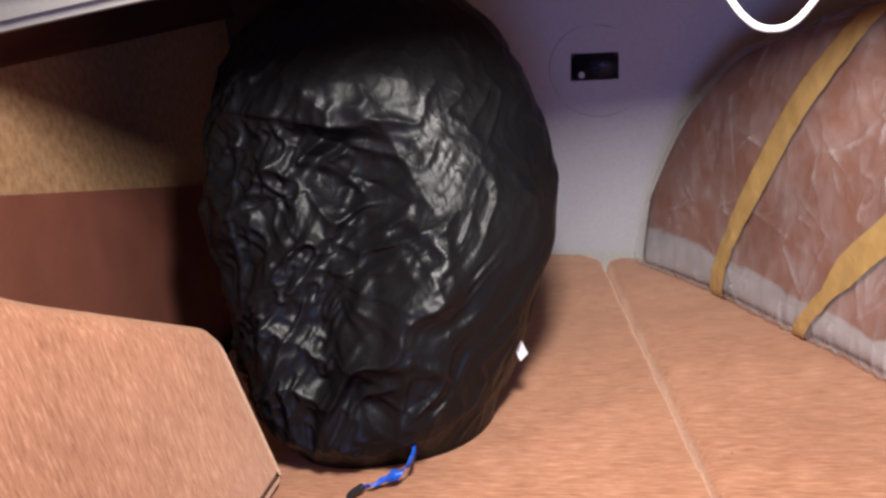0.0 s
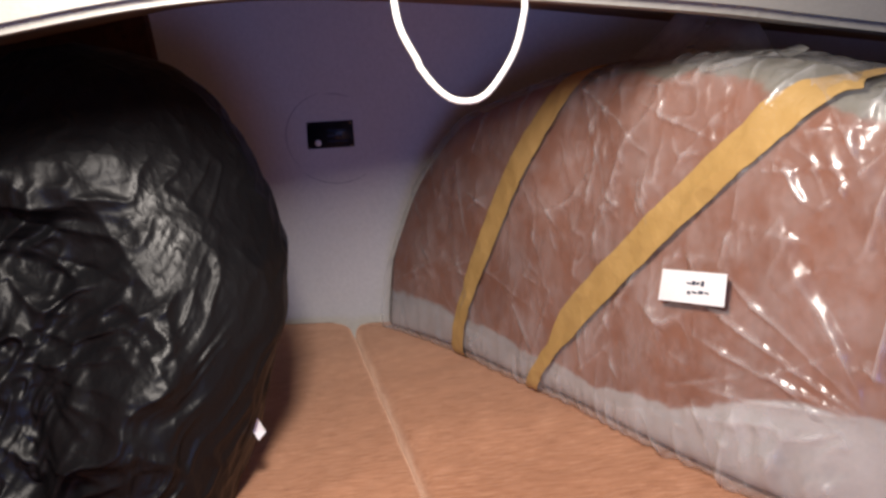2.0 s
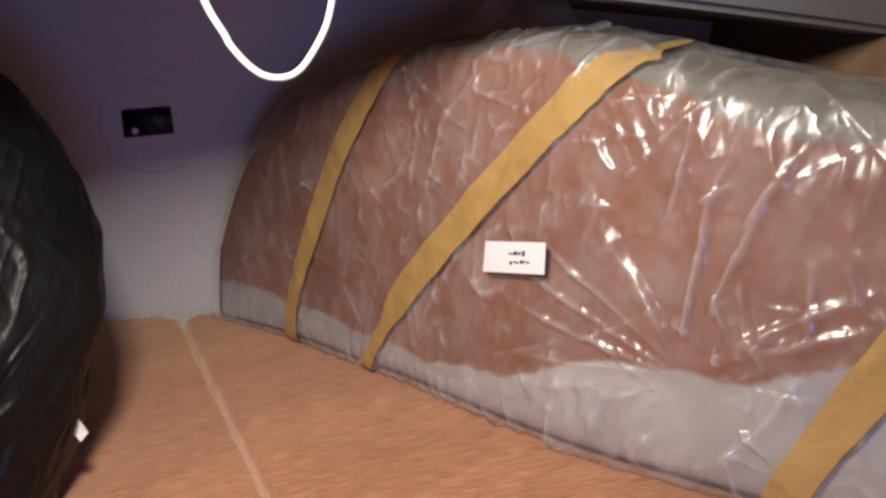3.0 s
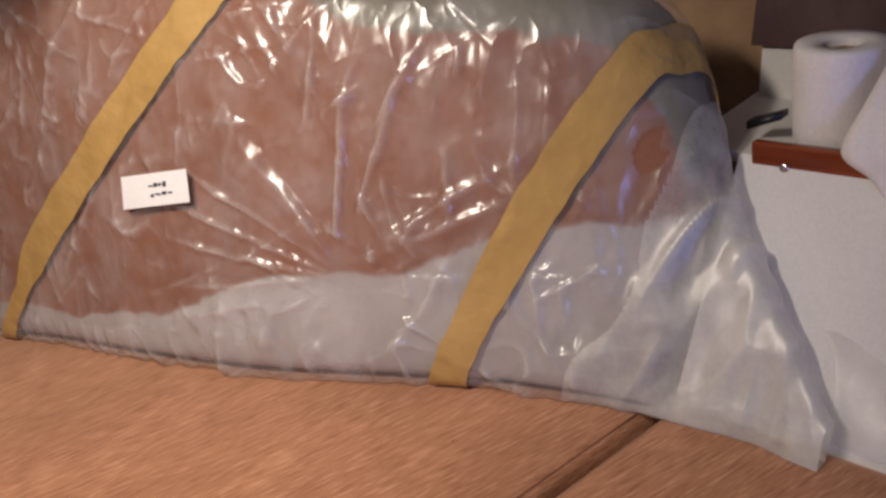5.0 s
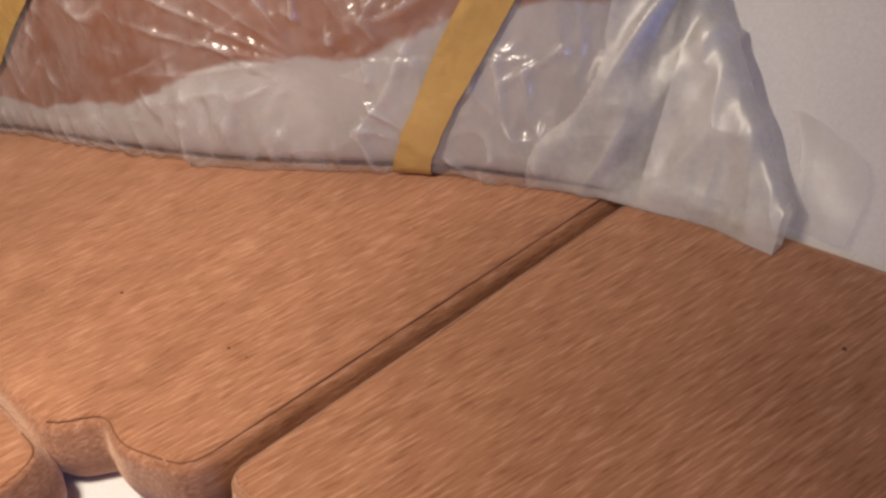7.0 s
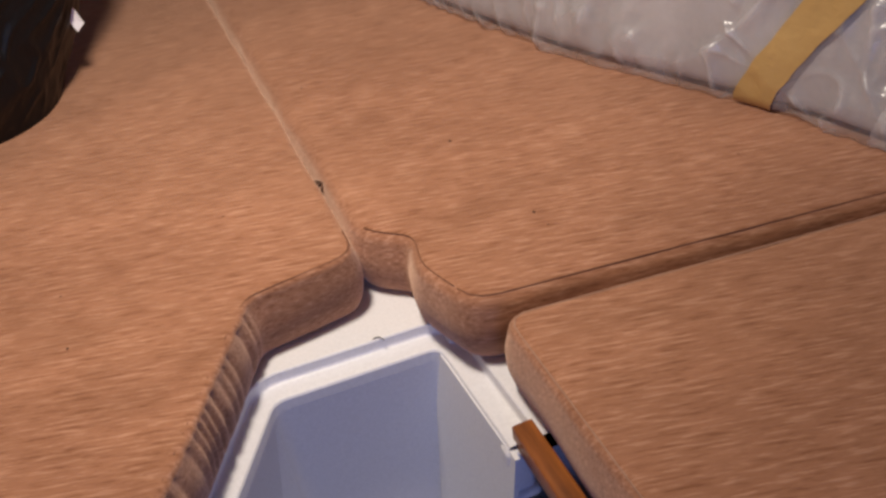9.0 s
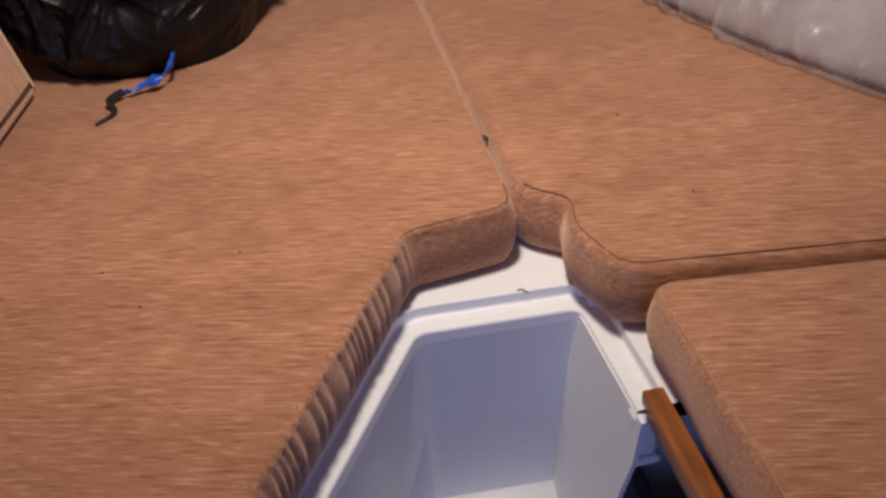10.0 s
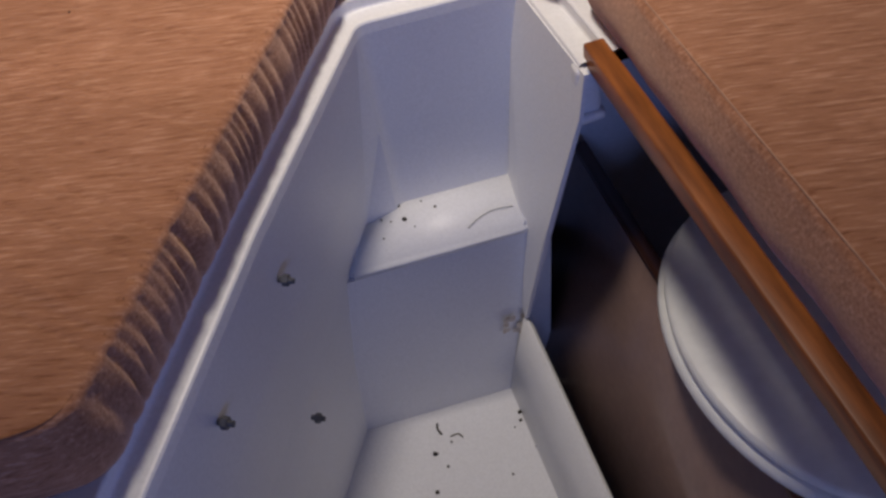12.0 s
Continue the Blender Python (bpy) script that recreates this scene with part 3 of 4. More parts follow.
def wrapped_cushion():
    th = thing("wrapped_cushion", "spare rust-coloured cushion wrapped in clear polythene and parcel tape", "wrapped cushion")
    band = soft_table([(0.33, 0.2), (0.6, 0.2), (0.67, 0.2), (0.76, 0.175), (0.82, 0.14), (0.99, 0.148), (1.1, 0.10), (1.21, 0.07), (1.4, 0.06), (1.6, 0.08), (1.97, 0.09)])
    lining = soft_table([(0.5, 0.03), (0.65, 0.035), (0.75, 0.04), (0.85, 0.035), (1.0, 0.022), (1.15, 0.014), (1.4, 0.01), (1.97, 0.008)])
    # inner cushion
    ys = np.linspace(0.53, 1.945, 120)
    nA = 72
    bm = bmesh.new()
    foot, top = bm.verts.layers.float.new("foot"), bm.verts.layers.float.new("top")
    rings = [[bm.verts.new(wrap_point(y, k / nA, -0.006)) for k in range(nA)] for y in ys]
    for y, ring in zip(ys, rings):
        for k, v in enumerate(ring):
            v[foot] = 0.5 + max(-0.3, min(0.3, band(y) - v.co.z))
            v[top] = 0.5 + max(-0.3, min(0.3, v.co.z - HT(y) + lining(y))) if k / nA < 0.55 else 0.0
    for i in range(len(ys) - 1):
        for k in range(nA):
            bm.faces.new((rings[i][k], rings[i][(k + 1) % nA], rings[i + 1][(k + 1) % nA], rings[i + 1][k]))
    bm.faces.new(rings[0]), bm.faces.new(rings[-1])
    part("cushion_body", bm, WRAPCOVER, th, "rust cushion with a pale band for bunched film along its foot")
    # film, with pleats that run out from a gathered knot and crumples between
    strips = [
        ([(1.70, 0.004), (1.668, 0.12), (1.60, 0.27), (1.54, 0.38), (1.49, 0.45), (1.44, 0.53), (1.38, 0.62)], 0.046, 0.8),
        ([(1.478, 0.004), (1.418, 0.09), (1.352, 0.18), (1.194, 0.335), (1.085, 0.44), (1.02, 0.505), (0.99, 0.53)], 0.050, 0.5),
        ([(0.765, 0.004), (0.74, 0.07), (0.68, 0.20), (0.628, 0.30), (0.588, 0.37), (0.566, 0.415)], 0.050, 0.85),
    ]
    lines = [smooth_line([(y, z, 0) for y, z in rows], 14) for rows, _, _ in strips]
    rng = np.random.RandomState(5)
    folds = []
    for k in range(120):  # loose creases, most of them steep
        y, z = rng.uniform(0.62, 1.9), rng.uniform(0.02, 0.5)
        ang = math.radians(rng.choice([rng.normal(115, 25), rng.normal(60, 28), rng.uniform(0, 180), rng.uniform(0, 180)]))
        folds.append((y, z, ang, rng.uniform(0.02, 0.12), rng.uniform(0.004, 0.009), rng.uniform(0.4, 1.2)))

    def relief(Y, V):
        """How far the film stands off the cushion at length Y and height V."""
        r, th_k = np.hypot(Y - 0.878, V - 0.150), np.arctan2(V - 0.150, Y - 0.878)
        warp = lattice_noise(Y * 6, V * 6, 1)
        rays = tent(lattice_noise(th_k * 4.2 + 20 + 0.5 * warp, r * 6, 2))
        d = 0.014 * rays * np.clip(r / 0.09, 0, 1) * np.exp(-(r / 0.23) ** 2) * np.clip(0.6 + lattice_noise(th_k * 1.5 + 7, r * 9, 12), 0.1, 1)
        patch = np.clip(0.45 + 1.1 * lattice_noise(Y * 4 + 9, V * 5, 3), 0.12, 1.0) * np.clip((1.75 - Y) / 0.5, 0.35, 1.0)
        d += patch * 0.013 * facet(lattice_noise(Y * 15 + V * 5 + warp, V * 8, 4))
        d += patch * 0.007 * facet(lattice_noise(Y * 36 - V * 12 + warp, V * 22, 5))
        d += 0.007 * tent(lattice_noise(Y * 42, V * 5, 6)) * np.exp(-np.maximum(V, 0) / 0.07)
        d += 0.005 * crease_field(Y, V, folds)
        tail = np.clip((0.655 - 0.36 * V - Y) / 0.06, 0, 1)
        d = d * (1 - 0.72 * tail) + tail * (0.010 * tent(lattice_noise(Y * 17 + V * 9, V * 4, 7)) + 0.004 * lattice_noise(Y * 30, V * 22, 8))
        mask = np.zeros_like(Y)
        for line, (_, width, _) in zip(lines, strips):
            for p, q in zip(line[::2], line[2::2]):
                e = q - p
                t = np.clip(((Y - p.x) * e.x + (V - p.y) * e.y) / e.length_squared, 0, 1)
                mask = np.maximum(mask, np.clip((width / 2 + 0.016 - np.hypot(Y - p.x - t * e.x, V - p.y - t * e.y)) / 0.016, 0, 1))
        d = d * np.clip(V / 0.03, 0.15, 1.0)
        return np.maximum(d * (1 - 0.62 * mask), -0.002)

    n, m = 640, 440
    base, normal, V = np.zeros((n, m, 3)), np.zeros((n, m, 2)), np.zeros((n, m))
    turn = np.linspace(-0.25, 0.75, 2401)
    for i, y in enumerate(np.linspace(0.338, 1.96, n)):
        ang = math.pi - 2 * math.pi * turn
        c, sn = np.cos(ang), np.sin(ang)
        h, dp = HT(y), DP(y)
        pw = np.where(sn > 0, POW_TOP, POW_FOOT)
        z = np.maximum(0.0015, h / 2 + 0.002 + np.sign(sn) * np.abs(sn) ** pw * (h / 2 + 0.003))
        back = dp / 2 + np.sign(c) * np.abs(c) ** pw * (dp / 2 + 0.003)
        x = BX(y) - 0.014 + back + LEAN_K(y) * z
        run = np.concatenate([[0], np.cumsum(np.hypot(np.diff(x), np.diff(z)))])
        at = np.linspace(0, run[-1], m, endpoint=False)
        xs, zs = np.interp(at, run, x), np.interp(at, run, z)
        base[i, :, 0], base[i, :, 1], base[i, :, 2] = xs, y, zs
        V[i] = zs + np.maximum(0, np.interp(at, run, back))
        tx, tz = np.roll(xs, -2) - np.roll(xs, 2), np.roll(zs, -2) - np.roll(zs, 2)
        ln = np.maximum(1e-6, np.hypot(tx, tz))
        normal[i, :, 0], normal[i, :, 1] = -tz / ln, tx / ln
    Y = base[..., 1]
    d = relief(Y, V)
    d *= np.where(V > HT(1.0) + 0.1, 0.4, 1.0)
    base[..., 0] += normal[..., 0] * d
    base[..., 2] = np.maximum(0.001, base[..., 2] + normal[..., 1] * d)
    mean = d
    for axis in (0, 1):
        mean = sum(np.roll(mean, k, axis) for k in range(-5, 6)) / 11
    edge = np.array([band(y) for y in Y[:, 0]])[:, None] + 0.012 * lattice_noise(Y * 12, V * 9, 9) + 0.6 * (d - 0.006)
    fold = np.clip((d - mean) / 0.0045 - 0.1, 0, 1.0) + 0.55 * np.clip((edge - V) / 0.006, 0, 1) * (0.7 + 0.6 * lattice_noise(Y * 18, V * 7, 10))
    quad = np.arange(n * m).reshape(n, m)
    faces = np.stack([quad[:-1], np.roll(quad, -1, 1)[:-1], np.roll(quad, -1, 1)[1:], quad[1:]], -1)
    fy, fz = Y[:-1], base[:-1, :, 2]
    tear = (np.hypot(fy - 0.566, (fz - 0.272) * 0.7) < 0.016) & (np.hypot(fy - 0.552, (fz - 0.282) * 0.7) > 0.009) & (V[:-1] < 0.4)
    clear = fy > 0.635 - 0.36 * fz + 0.03 * lattice_noise(fy * 9, fz * 9, 11)
    for name, pick, material, label in (("film", clear & ~tear, FILM, "creased clear polythene film"), ("film_tail", ~clear & ~tear, FILM_MILKY, "loose crumpled end of the milky film")):
        used, index = np.unique(faces[pick], return_inverse=True)
        me = bpy.data.meshes.new(name)
        me.from_pydata(base.reshape(-1, 3)[used].tolist(), [], index.reshape(-1, 4).tolist())
        me.attributes.new("fold", "FLOAT", "POINT").data.foreach_set("value", fold.reshape(-1)[used].astype(np.float32))
        me.polygons.foreach_set("use_smooth", np.ones(len(me.polygons), dtype=bool))
        me.materials.append(material)
        ob = new(name, me)
        ob.parent = th
        ob["label"] = label

    bm, prev = bmesh.new(), None
    for i in range(36):
        f = i / 35
        ring = []
        for k in range(14):
            g = k / 13
            p = Vector((0.70 + 0.13 * g + 0.02 * f, 1.50 - 0.34 * f, 0.515 + 0.025 * f + 0.10 * g * math.sin(math.pi * min(1, f * 1.15 + 0.08)) * (1 + 0.25 * math.sin(9 * f))))
            p += Vector((0.010, 0.0, 0.012)) * noise.noise(Vector((f * 6, g * 3, 4.0)))
            ring.append(bm.verts.new(p))
        if prev:
            for k in range(13):
                bm.faces.new((prev[k], prev[k + 1], ring[k + 1], ring[k]))
        prev = ring
    part("film_fold", bm, FILM_MILKY, th, "loose fold of film standing up behind the top")

    # a thin corner of the film lies against the white panel
    left = smooth_line([(0.378, 0.100, 0), (0.364, 0.086, 0), (0.350, 0.05, 0), (0.346, 0.006, 0)], 6)
    right = smooth_line([(0.368, 0.102, 0), (0.335, 0.092, 0), (0.285, 0.066, 0), (0.285, 0.008, 0)], 6)
    bm, prev = bmesh.new(), None
    for a, b in zip(left, right):
        ring = []
        for k in range(9):
            y, z, _ = a.lerp(b, k / 8)
            ring.append(bm.verts.new((wx(z) - 0.011 - 0.006 * noise.noise(Vector((y * 22, z * 22, 6.0))), y, z)))
        if prev:
            for k in range(8):
                bm.faces.new((prev[k], prev[k + 1], ring[k + 1], ring[k]))
        prev = ring
    part("film_corner", bm, FILM_THIN, th, "thin milky corner of the film")

    # parcel tape, laid on the film
    for line, (_, width, foot_w) in zip(lines, strips):
        bm, prev = bmesh.new(), None
        for i, p in enumerate(line):
            d = (line[min(i + 1, len(line) - 1)] - line[max(i - 1, 0)]).normalized()
            side = Vector((-d.y, d.x, 0))
            w = width * (foot_w + (1 - foot_w) * max(0.0, min(1.0, (i - 16) / 8)))
            qs = [p + side * (w * (k / 14 - 0.5) + 0.0018 * noise.noise(Vector((i * 0.35, k // 8, 3.0)))) for k in range(15)]
            lift = relief(np.array([q.x for q in qs]), np.array([max(q.y, 0.004) for q in qs]))
            ring = []
            for q, up in zip(qs, lift):
                brim = HT(q.x) - 0.004
                z = min(max(q.y, 0.004), brim)
                ring.append(bm.verts.new(wrap_point(q.x, front_a(q.x, z) + max(0.0, q.y - brim) * 1.8, 0.0046 + float(up))))
            if prev:
                for a, b, c, e in zip(prev, prev[1:], ring[1:], ring):
                    bm.faces.new((a, b, c, e))
            prev = ring
        part("tape_strip", bm, TAPE, th, "buff parcel tape")
    return th


wrapped_cushion()


def paper_label():
    th = thing("paper_label", "small white paper label with handwriting on the wrapped cushion", "label")
    P = [Vector((wrap_point(y, front_a(y, z), 0.0115).x, y, z)) for y, z in ((1.174, 0.277), (1.067, 0.290), (1.065, 0.248), (1.175, 0.234))]
    out = (P[1] - P[0]).cross(P[3] - P[0]).normalized()
    if out.x > 0:
        out = -out
    part("sheet", prism(P, out * 0.0006), PAPER, th, "", False)
    u, v = P[1] - P[0], P[3] - P[0]
    for i, (a, b, w, h, tilt) in enumerate(((0.42, 0.34, 0.07, 0.05, 0.02), (0.50, 0.30, 0.06, 0.12, 0.0), (0.57, 0.33, 0.05, 0.08, -0.02), (0.64, 0.28, 0.05, 0.16, 0.0), (0.45, 0.62, 0.05, 0.10, 0.0), (0.52, 0.60, 0.08, 0.06, 0.03), (0.62, 0.58, 0.07, 0.10, 0.0), (0.71, 0.60, 0.07, 0.05, 0.02))):
        q = [P[0] + u * (a + dx) + v * (b + dy + tilt * dx / max(w, 0.01)) + out * 0.0009 for dx, dy in ((0, 0), (w, 0), (w, h), (0, h))]
        part("ink_mark", prism(q, out * 0.0002), INK, th, "", False)
    return th


paper_label()

# ---- black bin liner ----
BAGX = [(0.0, -0.176, 0.165, 1.415, 0.18), (0.06, -0.18, 0.198, 1.42, 0.205), (0.12, -0.174, 0.218, 1.44, 0.222), (0.18, -0.166, 0.238, 1.465, 0.238), (0.25, -0.148, 0.262, 1.5, 0.25), (0.34, -0.138, 0.276, 1.53, 0.25), (0.42, -0.144, 0.272, 1.56, 0.245), (0.5, -0.152, 0.258, 1.585, 0.23), (0.58, -0.156, 0.226, 1.605, 0.2), (0.64, -0.161, 0.17, 1.615, 0.16), (0.675, -0.166, 0.1, 1.62, 0.1), (0.69, -0.166, 0.03, 1.62, 0.03)]


def bin_bag():
    th = thing("bin_bag", "stuffed black plastic bin liner, crumpled and glossy, on the berth", "bin bag")
    zs = np.array([r[0] for r in BAGX])
    cols = np.array([r[1:] for r in BAGX])
    m, n = 520, 400
    rng = np.random.RandomState(11)
    # directions round the bag run from its front, in metres of girth
    folds = []
    for k in range(34):  # creases that gather to a pinched point low on the front
        ang = math.radians(rng.uniform(-150, 150) + 90)
        start, ln = rng.uniform(0.015, 0.05), rng.uniform(0.05, 0.17)
        folds.append((-0.07 + math.cos(ang) * (start + ln / 2), 0.29 + math.sin(ang) * (start + ln / 2), ang, ln / 2, rng.uniform(0.004, 0.010), rng.choice([-0.6, 1, 1]) * rng.uniform(0.2, 0.6)))
    for u, v, deg, half, w, amp in ((0.03, 0.46, 105, 0.20, 0.020, 1.5), (0.08, 0.25, 97, 0.20, 0.026, 1.7), (-0.08, 0.505, -12, 0.13, 0.014, 1.6), (0.03, 0.11, 84, 0.10, 0.016, 1.3), (-0.13, 0.10, 92, 0.12, 0.020, 1.6), (-0.03, 0.17, 60, 0.08, 0.014, 1.1), (0.10, 0.10, 112, 0.09, 0.012, 1.2), (-0.2, 0.36, 80, 0.16, 0.018, 1.4), (-0.16, 0.57, 40, 0.06, 0.012, 1.3), (0.2, 0.4, 80, 0.14, 0.03, 0.8), (-0.12, 0.21, 140, 0.1, 0.016, 1.3)):
        folds.append((u, v, math.radians(deg), half, w, amp))
    for k in range(46):  # short odd creases
        u, v = rng.uniform(-0.5, 0.25), rng.uniform(0.02, 0.5)
        folds.append((u, v, math.radians(rng.normal(95, 45)), rng.uniform(0.02, 0.07), rng.uniform(0.003, 0.008), rng.choice([-1, 1, 1]) * rng.uniform(0.3, 0.8)))
    z = 0.69 * (0.5 - 0.5 * np.cos(np.pi * np.arange(n + 1) / n))
    a = 2 * np.pi * np.arange(m) / m
    cx, rx, cy, ry = (np.array([f(v) for v in z])[:, None] for f in (soft_table(list(zip(zs, cols[:, k]))) for k in range(4)))
    dx, dy = np.cos(a)[None, :], np.sin(a)[None, :]
    X = cx + np.sign(dx) * np.abs(dx) ** 0.82 * rx
    Yb = cy + np.sign(dy) * np.abs(dy) ** 0.82 * ry
    Z = np.repeat(z[:, None], m, 1)
    U = ((a + np.pi / 2 + np.pi) % (2 * np.pi) - np.pi)[None, :] * 0.25 + 0 * Z
    slow = np.array([[noise.noise(Vector((X[i, k] * 5, Yb[i, k] * 5, Z[i, k] * 4))) for k in range(m)] for i in range(n + 1)])
    ruck, rumple = (np.array([[noise.noise(Vector((X[i, k] * 13 + at, Yb[i, k] * 13, Z[i, k] * 13))) for k in range(m)] for i in range(n + 1)]) for at in (0.0, 31.0))

    def sharp(fu, fv, seed):
        """Creases on a slanting lattice, longer up the bag where fv is the smaller."""
        t = 0.35 + 0.17 * (seed % 5)
        u, v = U + 0.03 * slow + 0.022 * ruck, Z + 0.02 * slow - 0.022 * rumple
        return tent(lattice_noise(fu * (u * math.cos(t) - v * math.sin(t)) + 40, fv * (u * math.sin(t) + v * math.cos(t)) + 40, seed))

    dent = lambda u, su, v, sv: np.exp(-((U - u) / su) ** 2 - ((Z - v) / sv) ** 2)
    edge = np.minimum(1, np.minimum(Z / 0.05, (0.69 - Z) / 0.05 + 0.2)) * np.clip((0.77 - np.abs(U)) / 0.1, 0, 1)
    # the crown and the flank are stretched smooth, the front is crumpled
    worn = np.clip((0.12 - U) / 0.13, 0.10, 1) * np.clip((0.68 - Z) / 0.22, 0.25, 1) * (1 - 0.85 * dent(0.13, 0.10, 0.53, 0.13))
    knot = np.exp(-((U + 0.08) / 0.11) ** 2 - ((Z - 0.38) / 0.12) ** 2) + 0.8 * np.exp(-((U + 0.02) / 0.10) ** 2 - ((Z - 0.10) / 0.08) ** 2)
    lift = (0.010 * np.clip(crease_field(U, Z, folds), -1.0, 2.2) - 0.004) * worn + 0.020 * slow
    lift += 0.034 * sharp(5.0, 3.2, 31) * worn + 0.024 * sharp(14, 9, 22) * worn + 0.013 * sharp(30, 21, 23) * np.clip(0.3 + knot, 0, 1)
    # fine pleats down the flank, a slack hollow under the shoulder and another by the foot
    lift += 0.004 * sharp(70, 11, 24) * dent(0.10, 0.045, 0.30, 0.13) + 0.005 * sharp(58, 43, 26) * worn + 0.004 * sharp(10, 4, 25) * dent(0.2, 0.2, 0.5, 0.2)
    lift -= 0.032 * dent(-0.07, 0.10, 0.41, 0.07) + 0.038 * dent(-0.08, 0.06, 0.16, 0.11)
    lift += 0.018 * dent(-0.07, 0.16, 0.545, 0.035) + 0.020 * dent(0.05, 0.04, 0.17, 0.11)
    lift = lift * edge
    X, Yb = X + dx * lift, Yb + dy * lift
    Z = np.maximum(0.001, Z + 0.3 * lift * (Z > 0.5))
    bm = bmesh.new()
    rings = [[bm.verts.new((X[i, k], Yb[i, k], Z[i, k])) for k in range(m)] for i in range(n + 1)]
    for p, q in zip(rings, rings[1:]):
        for k in range(m):
            bm.faces.new((p[k], p[(k + 1) % m], q[(k + 1) % m], q[k]))
    bm.faces.new(rings[0]), bm.faces.new(rings[-1])
    part("liner", bm, BAG, th)
    rib = smooth_line([(-0.128, 1.225, 0.05), (-0.134, 1.185, 0.034), (-0.160, 1.172, 0.020), (-0.195, 1.170, 0.012), (-0.212, 1.163, 0.010)], 8)
    tail = smooth_line([(-0.206, 1.166, 0.012), (-0.222, 1.145, 0.012), (-0.214, 1.122, 0.005), (-0.238, 1.098, 0.003)], 8)
    part("knot", tube(tail, lambda f: 0.006 - 0.004 * f, 7), BLACK, th, "dark twisted end of the tie")
    bm = bmesh.new()
    prev = None
    for i, p in enumerate(rib):
        w = 0.006 + 0.002 * math.sin(i * 0.9)
        tw = Vector((0.4 * math.sin(i * 0.35), 0.5, math.cos(i * 0.35))).normalized() * w
        ring = [bm.verts.new(p + tw), bm.verts.new(p - tw)]
        if prev:
            bm.faces.new((prev[0], prev[1], ring[1], ring[0]))
        prev = ring
    ob = part("drawstring", bm, BLUE, th, "twisted blue plastic tie")
    md = ob.modifiers.new("thick", "SOLIDIFY")
    md.thickness = 0.0015
    part("tag", prism([(0.033, 1.352, 0.158), (0.040, 1.352, 0.124), (0.049, 1.357, 0.092), (0.037, 1.352, 0.084), (0.025, 1.352, 0.118)], (0.001, 0.002, 0)), PAPER, th, "white scrap of paper label", False)
    return th


bin_bag()

# ---- bulkhead plate, cord, rail, rolls ----
BN = Vector((-YAW, -1, 0)).normalized()
BU = Vector((1, -YAW, 0)).normalized()


def on_bulk(x, z, lift=0.0):
    return Vector((x, bulk_y(x), z)) + BN * lift


def name_plate():
    th = thing("name_plate", "small black plate with a silver badge screwed to the bulkhead", "plate")
    P = [on_bulk(0.243, 0.450), on_bulk(0.338, 0.444), on_bulk(0.333, 0.387), on_bulk(0.236, 0.391)]
    part("plate", prism(P, BN * 0.003, None, 0.0008), BLACK, th)
    for i, (a, b) in enumerate(((0.04, 0.08), (0.96, 0.08), (0.96, 0.92), (0.04, 0.92))):
        c = P[0] + (P[1] - P[0]) * a + (P[3] - P[0]) * b + BN * 0.0035
        bm = bmesh.new()
        bmesh.ops.create_uvsphere(bm, u_segments=8, v_segments=6, radius=0.0022, matrix=Matrix.Translation(c))
        part("screw", bm, CHROME, th)
    c = P[0] + (P[1] - P[0]) * 0.24 + (P[3] - P[0]) * 0.78 + BN * 0.0042
    bm = bmesh.new()
    bmesh.ops.create_cone(bm, cap_ends=True, segments=20, radius1=0.0075, radius2=0.007, depth=0.002, matrix=Matrix.Translation(c) @ BN.to_track_quat("Z", "Y").to_matrix().to_4x4())
    part("badge", bm, PAPER, th, "round silver badge")
    for row in range(3):
        a0, w = 0.45, (0.4, 0.32, 0.45)[row]
        c0 = P[0] + (P[1] - P[0]) * a0 + (P[3] - P[0]) * (0.3 + 0.2 * row) + BN * 0.0034
        q = [c0, c0 + (P[1] - P[0]) * w, c0 + (P[1] - P[0]) * w + (P[3] - P[0]) * 0.06, c0 + (P[3] - P[0]) * 0.06]
        part("text_bar", prism(q, BN * 0.0002), INK, th, "", False)
    return th


name_plate()


def cord():
    pts = [(0.288, 1.05, 0.78), (0.288, 1.05, 0.695), (0.290, 1.05, 0.653), (0.303, 1.05, 0.617), (0.306, 1.05, 0.607), (0.319, 1.05, 0.585), (0.335, 1.05, 0.569), (0.354, 1.05, 0.563), (0.372, 1.05, 0.566), (0.39, 1.05, 0.580), (0.413, 1.05, 0.608), (0.427, 1.05, 0.640), (0.433, 1.05, 0.671), (0.435, 1.05, 0.78)]
    ob = link_mesh("hanging_cord", tube(smooth_line(pts, 8), 0.0037, 10), CORD)
    return tagged(ob, "loop of white cotton cord hanging from the beam", "cord")


cord()


def fiddle_rail():
    th = thing("fiddle_rail", "varnished mahogany fiddle rail screwed along the shelf edge", "rail")
    part("rail", box((1.046, -1.4, 0.203), (1.060, 0.506, 0.254), 0.003), MAHOG, th)
    for y in (0.466, 0.218, -0.03, -0.28):
        bm = bmesh.new()
        bmesh.ops.create_uvsphere(bm, u_segments=14, v_segments=8, radius=0.0062, matrix=Matrix.Translation((1.0445, y, 0.228)) @ Matrix.Diagonal((0.45, 1, 1, 1)))
        part("screw", bm, CHROME, th, "domed chrome screw")
    return th


fiddle_rail()


